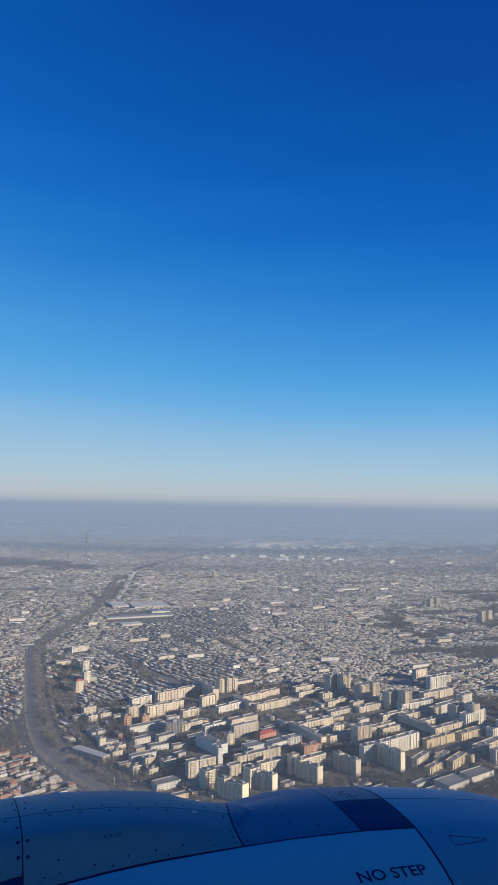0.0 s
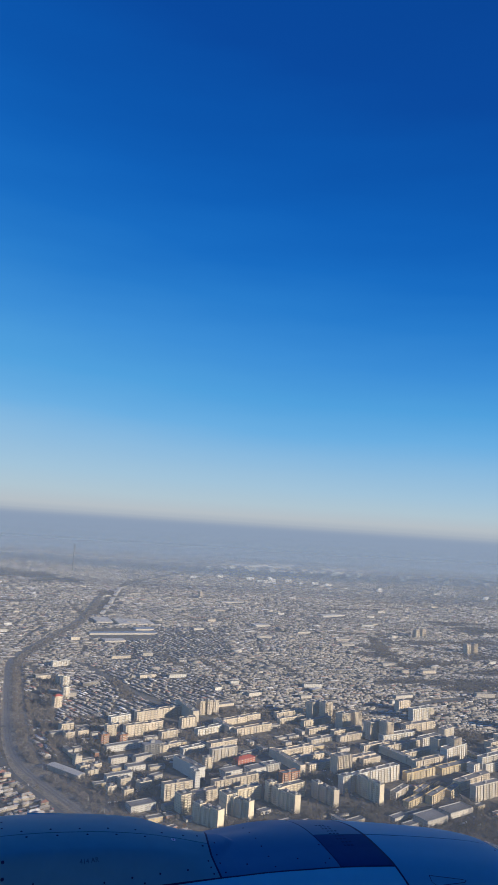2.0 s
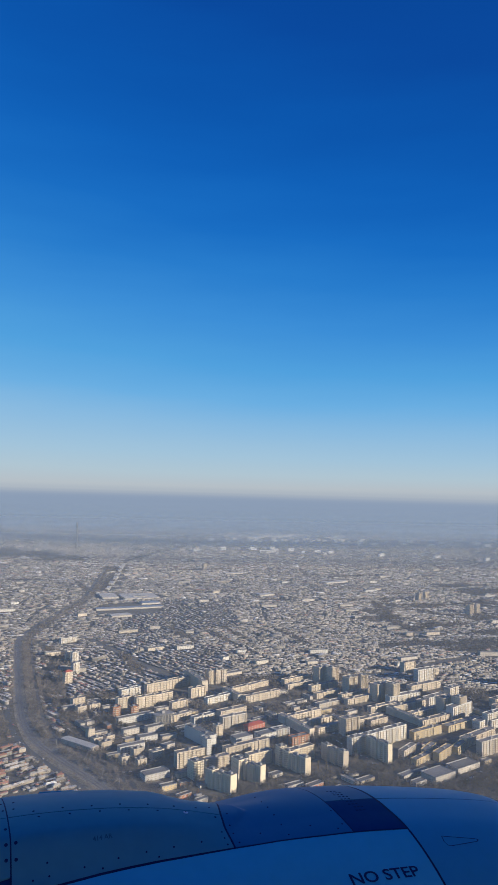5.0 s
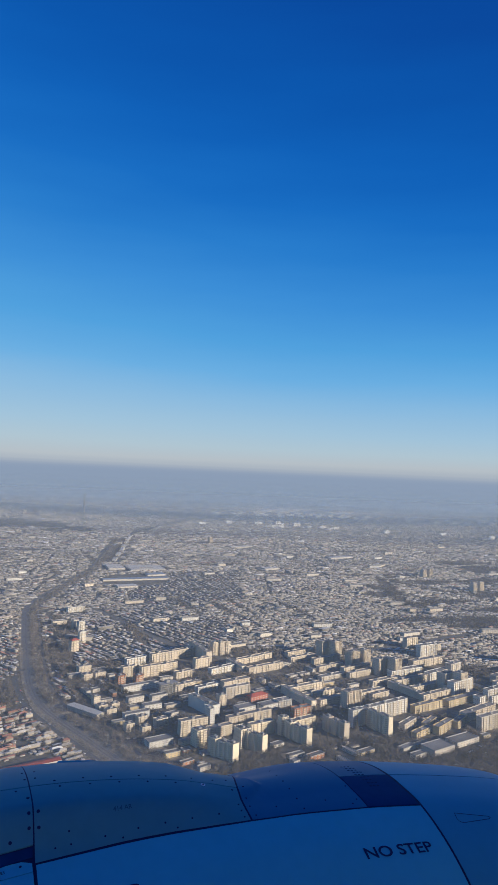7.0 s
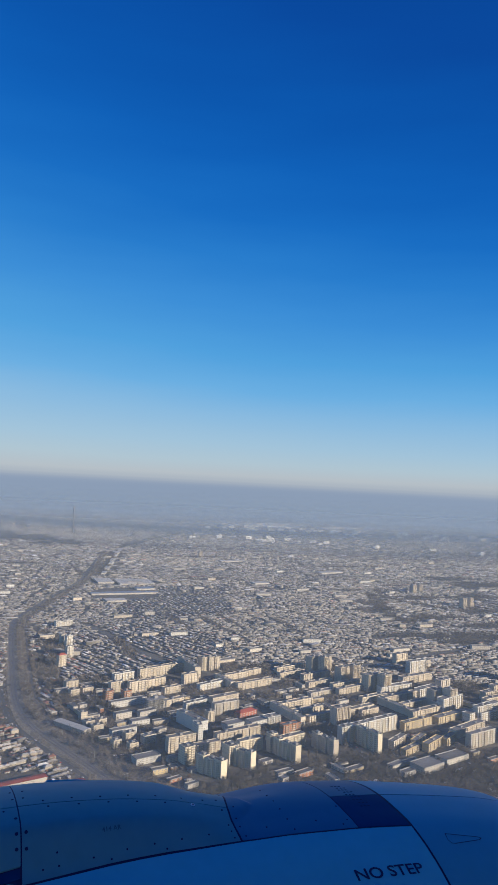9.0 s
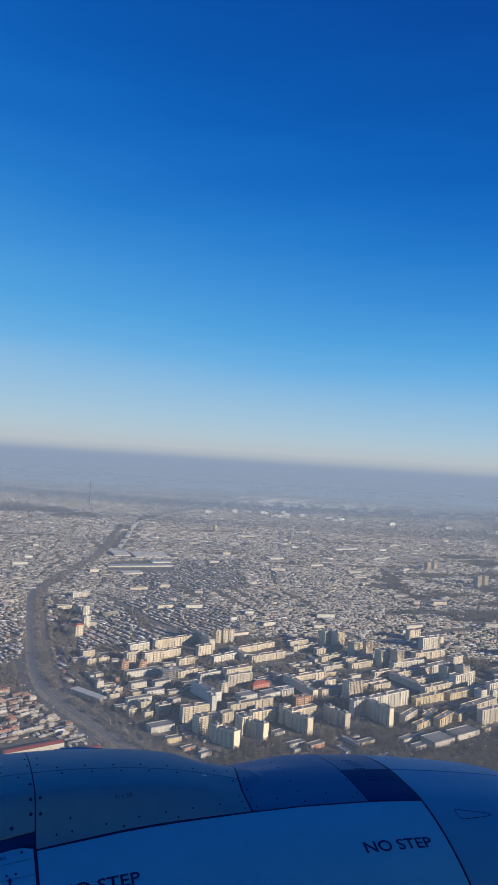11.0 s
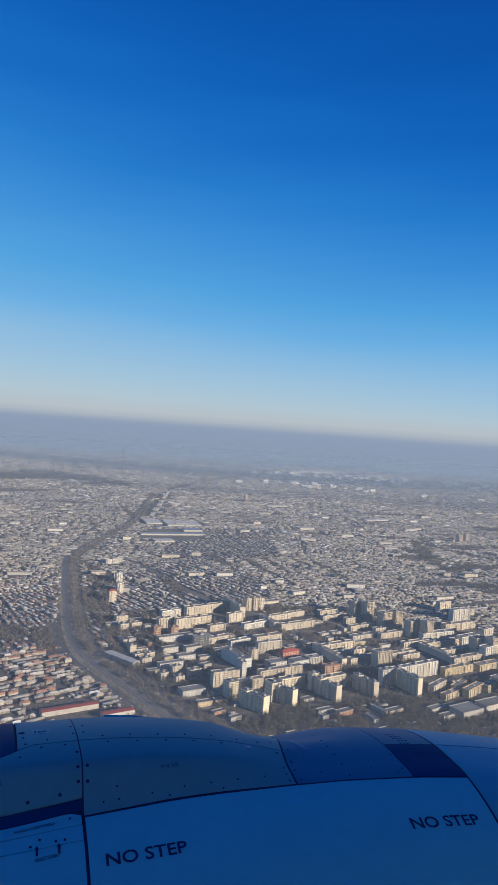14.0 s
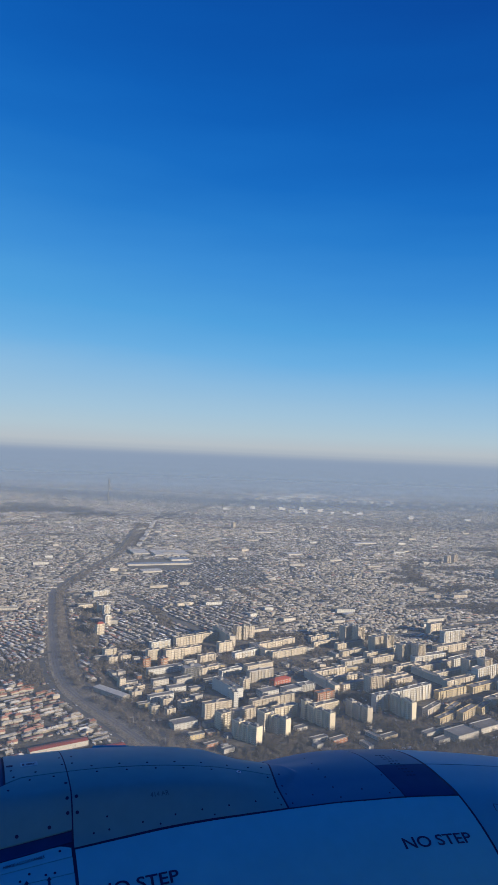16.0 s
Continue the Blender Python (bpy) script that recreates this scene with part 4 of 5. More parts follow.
def chimney_tower():
    a = math.radians(9.5)
    x, y = 4130 * math.sin(a), 4130 * math.cos(a)
    b = thing("chimney", pose(x, y, float(rise(x, y))), "tall slim grey power station chimney in the haze", "chimney")
    s = Shape()
    for z, r in ((0, 5.8), (50, 4.9), (100, 4.1), (151, 3.6)):
        s.v += [(r * math.cos(math.tau * k / 16), r * math.sin(math.tau * k / 16), z) for k in range(16)]
    s.f = [(i * 16 + k, i * 16 + (k + 1) % 16, (i + 1) * 16 + (k + 1) % 16, (i + 1) * 16 + k) for i in range(3) for k in range(16)] + [tuple(range(48, 64))]
    part("shaft", s.mesh("shaft", ASPHALT), b)
    part("rim", Shape().box(-3.8, 3.8, -3.8, 3.8, 150, 152).mesh("rim", ASPHALT), b)


chimney_tower()


def hall(x, y, length, depth, height, face, mat, label, name="industrial_hall"):
    """A wide shed with a low pitched roof in bays."""
    b = thing(name, heading(x, y, face), label, "hall")
    BLOCKS.append((x, y, length, depth, face))
    part("wall", Shape().box(-length / 2, length / 2, 0, depth, 0, height).mesh("wall", WALLS["grey"]), b)
    n = max(1, int(depth / 30))
    for i in range(n):
        part("roof_bay", Shape().gable(-length / 2, length / 2, i * depth / n, (i + 1) * depth / n - 0.5, height + 0.02, height + 0.9, 0.3).mesh("roof_bay", mat), b)
    for i in range(max(2, int(length / 30))):
        xx = -length / 2 + (i + 0.5) * length / max(2, int(length / 30))
        part("gate", Shape().box(xx - 2, xx + 2, -0.06, 0.2, 0.1, height * 0.7).mesh("gate", WINDOW), b)


hall(512, 2329, 55, 100, 5, 91, SHEET, "wide industrial hall with a pale sheet roof")
hall(580, 2288, 58, 110, 5, 91, SHEET, "wide industrial hall with a pale sheet roof")
hall(641, 2284, 58, 110, 5, 91, SHEET, "wide industrial hall with a pale sheet roof")
hall(525, 2105, 210, 30, 5, 90, BLUE_SHEET, "long industrial hall with a blue sheet roof")
hall(610, 2180, 60, 40, 5, 90, BLUE_SHEET, "industrial hall with a blue sheet roof")
hall(178, 1000, 62, 14, 7, 147, SHEET, "long dark depot shed with a pale roof beside the railway", "depot_shed")
for i, q in enumerate(smooth_line([(556, 2570), (645, 2850), (760, 3240), (825, 3440)], 105)[:-1]):
    hall(q[0] + 6, q[1], 62 + 13 * (i % 3), 16 + 4 * (i % 2), 5 + i % 3, 17, SHEET, "long low store with a pale roof along the railway", "store_building")
hall(470, 1980, 60, 40, 5, 85, SHEET, "warehouse with a pale sheet roof")
hall(1500, 2500, 120, 40, 5, 80, SHEET, "warehouse with a pale sheet roof")
hall(1210, 2900, 110, 40, 5, 85, SHEET, "warehouse with a pale sheet roof")
hall(1060, 2250, 60, 40, 5, 85, SHEET, "warehouse with a pale sheet roof")
hall(95, 835, 70, 12, 6, 78, RED_ROOF, "long yellow workshop with a red sheet roof", "workshop")
hall(150, 812, 40, 12, 6, 78, RED_ROOF, "long yellow workshop with a red sheet roof", "workshop")

# low shops, garages and schools between the blocks
re = random.Random(21)
low = 0
while low < 85:
    x, y = re.uniform(195, 860), re.uniform(700, 1230)
    if y < np.interp(x, [175, 330, 480, 720, 860], [1200, 1230, 1240, 1195, 1060]) and all(math.hypot(x - q[0], y - q[1]) > max(q[2], q[3]) * 0.55 + 10 for q in BLOCKS) and np.min(np.hypot(ROAD_POINTS[:, 0] - x, ROAD_POINTS[:, 1] - y)) > 17 and x - np.interp(y, RAILWAY[:, 1], RAILWAY[:, 0]) > 48:
        block(x, y, re.uniform(9, 26), re.uniform(6, 10), re.uniform(2.8, 6.5), 78 + re.choice((0, 0, 90)) + re.uniform(-6, 6), re.choice(("grey", "cream", "grey", "grey", "yellow", "brick")), "l")
        low += 1

# ---- houses ----
BX = np.array([(x + d / 2 * math.cos(math.radians(f)) * -1, y + d / 2 * math.sin(math.radians(f)), max(l, d) / 2 + 6) for x, y, l, d, f in BLOCKS])


def free(x, y, clear=0.0):
    """Where houses may stand: off the railway, the roads, the blocks and the estate's lawns."""
    ok = np.ones(len(x), bool)
    p = np.stack([x, y], -1)
    rw = np.interp(y, RAILWAY[:, 1], RAILWAY[:, 0])
    ok &= (x - rw > np.interp(y, [600, 900, 980, 1100, 1900, 2400, 3300], [62, 54, 40, 30, 26, 22, 14]) + clear) | (x - rw < -np.interp(y, [600, 1180, 1300, 2400, 3300], [33, 33, 15, 14, 12]) - clear) | (y > 3250)
    for q in np.array_split(ROAD_POINTS, max(1, len(ROAD_POINTS) // 50)):
        near = (np.abs(x - q[:, 0].mean()) < 500) & (np.abs(y - q[:, 1].mean()) < 600)
        if near.any():
            d = np.min(np.hypot(p[near][:, None, 0] - q[None, :, 0], p[near][:, None, 1] - q[None, :, 1]), 1)
            k = np.flatnonzero(near)
            ok[k[d < 10.5 + clear]] = False
    for cx, cy, r in BX:
        ok &= np.hypot(x - cx, y - cy) > r
    return ok


def estate(x, y):
    return (x > 175) & (y < np.interp(x, [175, 240, 330, 480, 720, 800, 900, 1000], [1230, 1250, 1260, 1270, 1225, 1110, 1050, 1000]))


PARKS = [(1177, 1740, 60, 40), (1205, 1357, 110, 60), (1302, 1596, 90, 30), (1940, 2126, 130, 70), (1050, 1420, 80, 22), (80, 1120, 18, 70), (900, 2400, 120, 16), (1300, 2080, 90, 13), (700, 1900, 60, 9), (1700, 2700, 160, 22), (250, 2900, 120, 20), (1100, 3100, 150, 20), (1560, 2160, 60, 12), (1240, 1800, 30, 100), (1480, 1900, 90, 40), (300, 2260, 12, 110), (470, 2620, 12, 200), (690, 3250, 26, 60), (60, 3300, 160, 60), (1400, 1470, 110, 26), (365, 1440, 16, 95), (225, 1500, 28, 150), (186, 1330, 24, 100), (30, 1150, 26, 40), (560, 1700, 10, 110), (640, 1640, 9, 100), (820, 1600, 9, 110), (1950, 2300, 120, 50), (250, 3940, 310, 150), (560, 3720, 130, 80), (693, 1680, 9, 105), (760, 2060, 130, 8), (1060, 2160, 70, 20), (1682, 1881, 90, 55), (1507, 1652, 70, 30)]
# wooded belts: beside the railway, and round a bending stream
for pts, wide_ in (([(520, 2545), (640, 2900), (740, 3230)], 24), ([(1348, 1987), (1270, 1830), (1202, 1695), (1176, 1572), (1299, 1628)], 20), ([(1423, 2054), (1364, 1916), (1403, 1814), (1426, 1720), (1527, 1706)], 14), ([(800, 3470), (992, 3745), (1308, 4022)], 9)):
    PARKS += [(float(q[0]), float(q[1]), wide_, 32) for q in smooth_line(pts, 38)]


def park(x, y):
    inside = np.zeros(len(x), bool)
    for k, (cx, cy, a, b) in enumerate(PARKS):
        u, w = (x - cx) / a, (y - cy) / b
        ang = np.arctan2(w, u)
        inside |= np.hypot(u, w) < 1 + 0.28 * np.sin(3 * ang + k) + 0.2 * np.sin(5 * ang + 2 * k) + 0.15 * np.sin(9 * ang + k)
    return inside


rng = np.random.default_rng(3)
N_SEED = 170
seeds = np.column_stack([rng.uniform(-900, 4200, N_SEED), rng.uniform(600, 4950, N_SEED)])
# heading of the streets of each quarter; most run across the view, the yards by the railway run along it
turn = rng.choice((78, 96, 112, -14, 30, 150), N_SEED, p=(0.46, 0.20, 0.09, 0.15, 0.06, 0.04)) + rng.normal(0, 5, N_SEED)
far_off = np.hypot(seeds[:, 0], seeds[:, 1]) > 2700
turn[far_off] = rng.choice((78, 92, 112, 64), far_off.sum()) + rng.normal(0, 6, far_off.sum())
by_rail = (seeds[:, 0] < 230) & (seeds[:, 1] < 1450)
turn[by_rail] = rng.choice((-20, 68), by_rail.sum(), p=(0.75, 0.25)) + rng.normal(0, 4, by_rail.sum())
HX, HY, HA, HL, HW, HH = [], [], [], [], [], []


def street_row(length, gap_share, grow):
    """Houses wall to wall along one side of a street, with some gaps: where they lie along it and how long they are."""
    n = int(length / 5)
    size = np.clip(rng.lognormal(math.log(12.0), 0.5, n), 4.5, 40) * grow
    gap = np.where(rng.random(n) < gap_share, rng.uniform(2.5, 10, n), rng.uniform(0.1, 1.0, n))
    u = np.cumsum(size + gap) - size / 2 - length / 2 + rng.uniform(-9, 9)
    return u[u < length / 2], size[u < length / 2]


for i, (s, a) in enumerate(zip(seeds, turn)):
    grow = np.interp(np.hypot(*s), [1300, 2000, 3600], [0.74, 0.86, 1.12])
    pitch, street, depth = rng.uniform(23, 36) * grow, rng.uniform(4.0, 6.5), rng.uniform(4.2, 6.2) * grow
    cross, gap_share = rng.uniform(90, 190), rng.uniform(0.06, 0.24)
    U, V, A, L, B, H = [], [], [], [], [], []
    for v in np.arange(-560, 560, pitch) + rng.uniform(-6, 6):
        for side in (-1, 1):
            u, size = street_row(1120, gap_share, grow)
            n = len(u)
            wide = np.clip(depth + rng.normal(0, 0.8, n), 3.4, 10)
            high = rng.uniform(1.7, 2.6, n) + np.where(rng.random(n) < 0.05, 2.6, 0)
            front = v + side * (street / 2 + wide / 2 + rng.exponential(0.8, n))
            U.append(u), V.append(front), A.append(np.zeros(n)), L.append(size), B.append(wide), H.append(high)
            # a wing into the yard behind, and sheds at its end
            k = rng.random(n) < 0.45
            wing, thick = rng.uniform(3, 8, n) * grow, rng.uniform(2.8, 4.6, n) * grow
            U.append((u + rng.choice((-1, 1), n) * (size / 2 - thick / 2))[k]), V.append((front + side * (wide / 2 + wing / 2 + 0.1))[k])
            A.append(np.full(k.sum(), 90.0)), L.append(wing[k]), B.append(thick[k]), H.append((high * rng.uniform(0.6, 0.9, n))[k])
            k = rng.random(n) < 0.30
            shed = rng.uniform(3, 8, n)
            U.append((u + rng.uniform(-4, 4, n))[k]), V.append((v + side * (pitch / 2 - rng.uniform(1.6, 5.0, n)))[k])
            A.append(rng.choice((0.0, 90.0), k.sum(), p=(0.8, 0.2))), L.append(shed[k]), B.append(rng.uniform(2.6, 4.2, n)[k]), H.append(rng.uniform(1.5, 2.3, n)[k])
    u, v, A, L, B, H = (np.concatenate(q) for q in (U, V, A, L, B, H))
    keep = (np.mod(u + cross * 0.3 * i, cross) > 8) & (rng.random(u.size) > 0.10)
    v = v + 7 * np.sin(u / 150 + i) + 3.5 * np.sin(u / 47 + 2 * i)
    ar = radians(a)
    x = s[0] + u * math.sin(ar) + v * math.cos(ar)
    y = s[1] + u * math.cos(ar) - v * math.sin(ar)
    d, az = np.hypot(x, y), np.degrees(np.arctan2(x, y))
    keep &= (d < 4857) & (d > 640) & (az > -6) & (az < 50)
    x, y, A, L, B, H = (q[keep] for q in (x, y, A, L, B, H))
    wavy = 26 * np.sin(x / 90 + y / 120) + 14 * np.sin(x / 37 - y / 51)
    keep = np.argmin((x[:, None] + wavy[:, None] - seeds[None, :, 0]) ** 2 + (y[:, None] - seeds[None, :, 1]) ** 2, 1) == i
    x, y, A, L, B, H = (q[keep] for q in (x, y, A, L, B, H))
    if len(x):
        keep = free(x, y, 1.5) & (~estate(x, y) | (rng.random(len(x)) < 0.16)) & ~park(x, y)
        x, y, A, L, B, H = (q[keep] for q in (x, y, A, L, B, H))
        HX.append(x), HY.append(y), HL.append(L), HW.append(B), HH.append(H)
        HA.append(a + A + rng.normal(0, 3.2, len(x)))
# workshops, schools and stores, larger than the houses
d, az = 1300 + 3530 * np.sqrt(rng.random(650)), np.radians(rng.uniform(-6, 50, 650))
x, y = d * np.sin(az), d * np.cos(az)
keep = free(x, y, 8) & ~park(x, y) & ~estate(x, y)
x, y = x[keep], y[keep]
n = len(x)
HX.append(x), HY.append(y), HA.append(rng.choice((78, 96, -14), n) + rng.normal(0, 7, n))
HL.append(rng.uniform(16, 40, n)), HW.append(rng.uniform(7, 13, n)), HH.append(rng.uniform(3.5, 7, n))
HX, HY, HA, HL, HW, HH = (np.concatenate(q) for q in (HX, HY, HA, HL, HW, HH))
order = np.argsort(np.hypot(HX, HY))
beside_rail = (HX < 190) & (HY < 1400) & (HL > 6.0) & (HL < 24) & (HW > 3.8)
near_houses = [i for i in order if beside_rail[i]][:295]
far_houses = np.setdiff1d(np.arange(len(HX)), near_houses)


def house_field(ids, roofing):
    """The far houses as one mesh of walls and one of pitched roofs."""
    n = len(ids)
    x, y, a, l, w = HX[ids], HY[ids], np.radians(90 - HA[ids]), HL[ids] / 2, HW[ids] / 2
    h = HH[ids]
    top = h + np.where(rng.random(n) < 0.35, 0.15, w * rng.uniform(0.15, 0.45, n))
    z0 = rise(x, y)
    c, s = np.cos(a), np.sin(a)

    def at(px, py, z):
        return np.stack([x + px * c - py * s, y + px * s + py * c, z0 + z], -1)

    wv = np.stack([at(-l, -w, 0 * h), at(l, -w, 0 * h), at(l, w, 0 * h), at(-l, w, 0 * h), at(-l, -w, h), at(l, -w, h), at(l, w, h), at(-l, w, h)], 1).reshape(-1, 3)
    o = 0.25
    rv = np.stack([at(-l - o, -w - o, h), at(l + o, -w - o, h), at(l + o, w + o, h), at(-l - o, w + o, h), at(-l - o, 0 * w, top), at(l + o, 0 * w, top)], 1).reshape(-1, 3)
    for name, v, nv, loops in (("house_walls", wv, 8, (4, ((0, 1, 5, 4), (1, 2, 6, 5), (2, 3, 7, 6), (3, 0, 4, 7)))), ("house_roofs", rv, 6, None)):
        me = bpy.data.meshes.new(name)
        me.vertices.add(len(v))
        me.vertices.foreach_set("co", v.astype(np.float32).ravel())
        base = (np.arange(n) * nv)[:, None]
        if loops:
            idx = (base + np.array(loops[1]).ravel()[None, :]).ravel()
            starts = np.arange(n * 4) * 4
            total = np.full(n * 4, 4)
        else:
            idx = (base + np.array((0, 1, 5, 4, 2, 3, 4, 5, 1, 2, 5, 3, 0, 4))[None, :]).ravel()
            starts = (np.arange(n)[:, None] * 14 + np.array((0, 4, 8, 11))[None, :]).ravel()
            total = np.tile((4, 4, 3, 3), n)
        me.loops.add(len(idx))
        me.loops.foreach_set("vertex_index", idx.astype(np.int32))
        me.polygons.add(len(starts))
        me.polygons.foreach_set("loop_start", starts.astype(np.int32))
        me.polygons.foreach_set("loop_total", total.astype(np.int32))
        me.update(calc_edges=True)
        me.materials.append(HOUSE_WALL if loops else roofing)
        tagged(new(name, me), "closely built low houses of the city, " + ("rendered walls" if loops else roofing.name.split("_")[0] + " pitched roofs"), "houses", kind="stuff")


yard = (HX[far_houses] < 260) & (HY[far_houses] < 1500)
house_field(far_houses[~yard], ROOF)
house_field(far_houses[yard], ROOF_RED)


def house_model(length, width, height, hip):
    b = thing("house", Matrix(), "low rendered house with a pitched roof on a narrow street", "house", "houses")
    part("wall", Shape().box(-length / 2, length / 2, -width / 2, width / 2, 0, height).mesh("wall", HOUSE_WALL_NEAR), b)
    s = Shape()
    (s.hip if hip else s.gable)(-length / 2, length / 2, -width / 2, width / 2, height, height + width * 0.32)
    part("roof", s.mesh("roof", ROOF_NEAR), b)
    part("chimney", Shape().box(length * 0.2, length * 0.2 + 0.7, 0.6, 1.3, height + width * 0.1, height + width * 0.32 + 0.9).mesh("chimney", WALLS["brick"]), b)
    for i in range(3):
        xx = -length / 2 + (i + 0.5) * length / 3
        part("window", Shape().box(xx - 0.6, xx + 0.6, -width / 2 - 0.05, -width / 2 + 0.1, 0.8, 1.8).mesh("window", WINDOW), b)
    return b


models = [house_model(l, w, h, k) for l, w, h, k in ((6.8, 4.9, 2.4, True), (8.5, 5.2, 2.6, False), (10, 5.6, 4.2, True), (12, 5.2, 2.6, False), (14.5, 5.6, 2.8, True), (18, 5.4, 2.6, False))]
for k, i in enumerate(near_houses):
    m = heading(HX[i], HY[i], HA[i], float(rise(HX[i], HY[i])))
    if k < len(models):
        models[k].matrix_basis = m
    else:
        copy_thing(models[min(range(6), key=lambda q: abs((6.8, 8.5, 10, 12, 14.5, 18)[q] - HL[i]))], m)

# ---- trees ----


def twig_cloud(n, rx, rz, z, size, r):
    """Thin slivers through an uneven crown."""
    v, f = [], []
    for i in range(n):
        d = r.normal(size=3)
        d /= np.linalg.norm(d)
        q = d * r.random() ** 0.45 * np.array((rx, rx, rz)) * r.uniform(0.75, 1.15)
        c = q + (0, 0, z)
        up = d * 0.8 + r.normal(size=3) * 0.5 + (0, 0, 0.6)
        up = up / np.linalg.norm(up) * size * r.uniform(0.7, 1.5)
        side = np.cross(up, r.normal(size=3))
        side = side / (np.linalg.norm(side) + 1e-6) * size * 0.28
        k = len(v)
        v += [c - side, c + side, c + up]
        f.append((k, k + 1, k + 2))
    return v, f


def tree_model(height, spread, mat, label, r):
    b = thing("tree", Matrix(), label, "tree", "trees")
    s = Shape()
    limbs = [((0, 0, 0), (0, 0, height * 0.5), 0.32, 0.2)]
    for i in range(5):
        a = math.tau * i / 5 + r.uniform(0, 0.6)
        limbs.append(((0, 0, height * r.uniform(0.25, 0.48)), (math.cos(a) * spread * 0.6, math.sin(a) * spread * 0.6, height * r.uniform(0.6, 0.85)), 0.16, 0.05))
    for p, q, r0, r1 in limbs:
        k = len(s.v)
        for c, rr in ((p, r0), (q, r1)):
            s.v += [(c[0] + rr * math.cos(math.tau * j / 6), c[1] + rr * math.sin(math.tau * j / 6), c[2]) for j in range(6)]
        s.f += [(k + j, k + (j + 1) % 6, k + 6 + (j + 1) % 6, k + 6 + j) for j in range(6)]
    part("trunk", s.mesh("trunk", BARK), b)
    v, f = twig_cloud(380, spread, height * 0.36, height * 0.62, 0.6, r)
    part("crown", mesh_of("crown", v, f, mat), b)
    return b


r = np.random.default_rng(11)
tree_models = [tree_model(8.5, 2.8, TWIGS, "bare grey-brown winter tree", r), tree_model(10.5, 2.5, TWIGS, "tall bare grey-brown winter tree", r), tree_model(6, 2.5, TWIGS, "low bare grey-brown winter tree", r), tree_model(7, 2.6, RUST_LEAVES, "tree with rusty brown winter leaves", r), tree_model(13, 1.8, TWIGS, "slim bare grey winter poplar", r)]
spots = []
while len(spots) < 295:
    x, y = r.uniform(190, 840), r.uniform(690, 930)
    if free(np.array([x]), np.array([y]), -9)[0]:
        spots.append((x, y))
# a row of poplars by the low cream houses
spots[5:20] = [(238 + 1.7 * k + r.uniform(-1, 1), 1092 - 3.5 * k + r.uniform(-4, 4)) for k in range(15)]
for k, (x, y) in enumerate(spots):
    kind = 4 if 5 <= k < 20 else int(r.choice(5, p=(0.36, 0.22, 0.3, 0.04, 0.08)))
    m = pose(x, y, 0, 0, 0, r.uniform(0, 360))
    copy_thing(tree_models[kind], m) if k >= 5 else setattr(tree_models[k], "matrix_basis", m)


def tree_field(name, label, x, y, heights, slivers, size, mat=None):
    """Many far trees as one mesh of slivers."""
    n = len(x)
    rr = np.random.default_rng(7)
    d = rr.normal(size=(n, slivers, 3))
    d /= np.linalg.norm(d, axis=2)[..., None]
    sc = heights[:, None, None]
    c = d * rr.random((n, slivers, 1)) ** 0.45 * np.array((0.36, 0.36, 0.40)) * sc
    c += np.stack([x, y, rise(x, y) + heights * 0.5], -1)[:, None, :]
    up = d * 0.6 + rr.normal(size=d.shape) * 0.5 + (0, 0, 0.5)
    up *= (size * sc / 9) / np.linalg.norm(up, axis=2)[..., None]
    side = np.cross(up, rr.normal(size=d.shape))
    side *= (0.36 * size * sc / 9) / (np.linalg.norm(side, axis=2)[..., None] + 1e-6)
    v = np.stack([c - side, c + side, c + up], 2).reshape(-1, 3)
    me = bpy.data.meshes.new(name)
    me.vertices.add(len(v))
    me.vertices.foreach_set("co", v.astype(np.float32).ravel())
    m = len(v) // 3
    me.loops.add(len(v))
    me.loops.foreach_set("vertex_index", np.arange(len(v), dtype=np.int32))
    me.polygons.add(m)
    me.polygons.foreach_set("loop_start", (np.arange(m) * 3).astype(np.int32))
    me.polygons.foreach_set("loop_total", np.full(m, 3, np.int32))
    me.update(calc_edges=True)
    me.materials.append(mat or TWIGS_FAR)
    tagged(new(name, me), label, "trees", kind="stuff")


def scatter(n, x0, x1, y0, y1):
    return r.uniform(x0, x1, n), r.uniform(y0, y1, n)


# trees among the estate's blocks
x, y = scatter(24000, 175, 1050, 640, 1280)
k = estate(x, y) & free(x, y, -8)
x, y = x[k][:9500], y[k][:9500]
tree_field("estate_trees", "bare winter trees between the apartment blocks", x, y, r.uniform(4, 11.5, len(x)), 46, 1.15)
# the wooded strip along the estate's near edge
near_road = smooth_line(ROADS[1][0], 6)
for n, mat, what in ((4200, None, "bare grey-brown trees of the wooded strip"), (420, RUST_LEAVES, "rusty brown trees of the wooded strip")):
    x, y = scatter(n, 260, 1000, 560, 780) if mat is None else (r.normal(700, 90, n), r.normal(730, 40, n))
    k = np.min(np.hypot(x[:, None] - near_road[None, :, 0], y[:, None] - near_road[None, :, 1]), 1) > 7
    k &= (x - np.interp(y, RAILWAY[:, 1], RAILWAY[:, 0]) > 58)
    for cx, cy, rad in BX:
        k &= np.hypot(x - cx, y - cy) > rad - 4
    x, y = x[k], y[k]
    tree_field("wood_strip", what, x, y, r.uniform(3.5, 9.5, len(x)), 34, 1.0, mat)
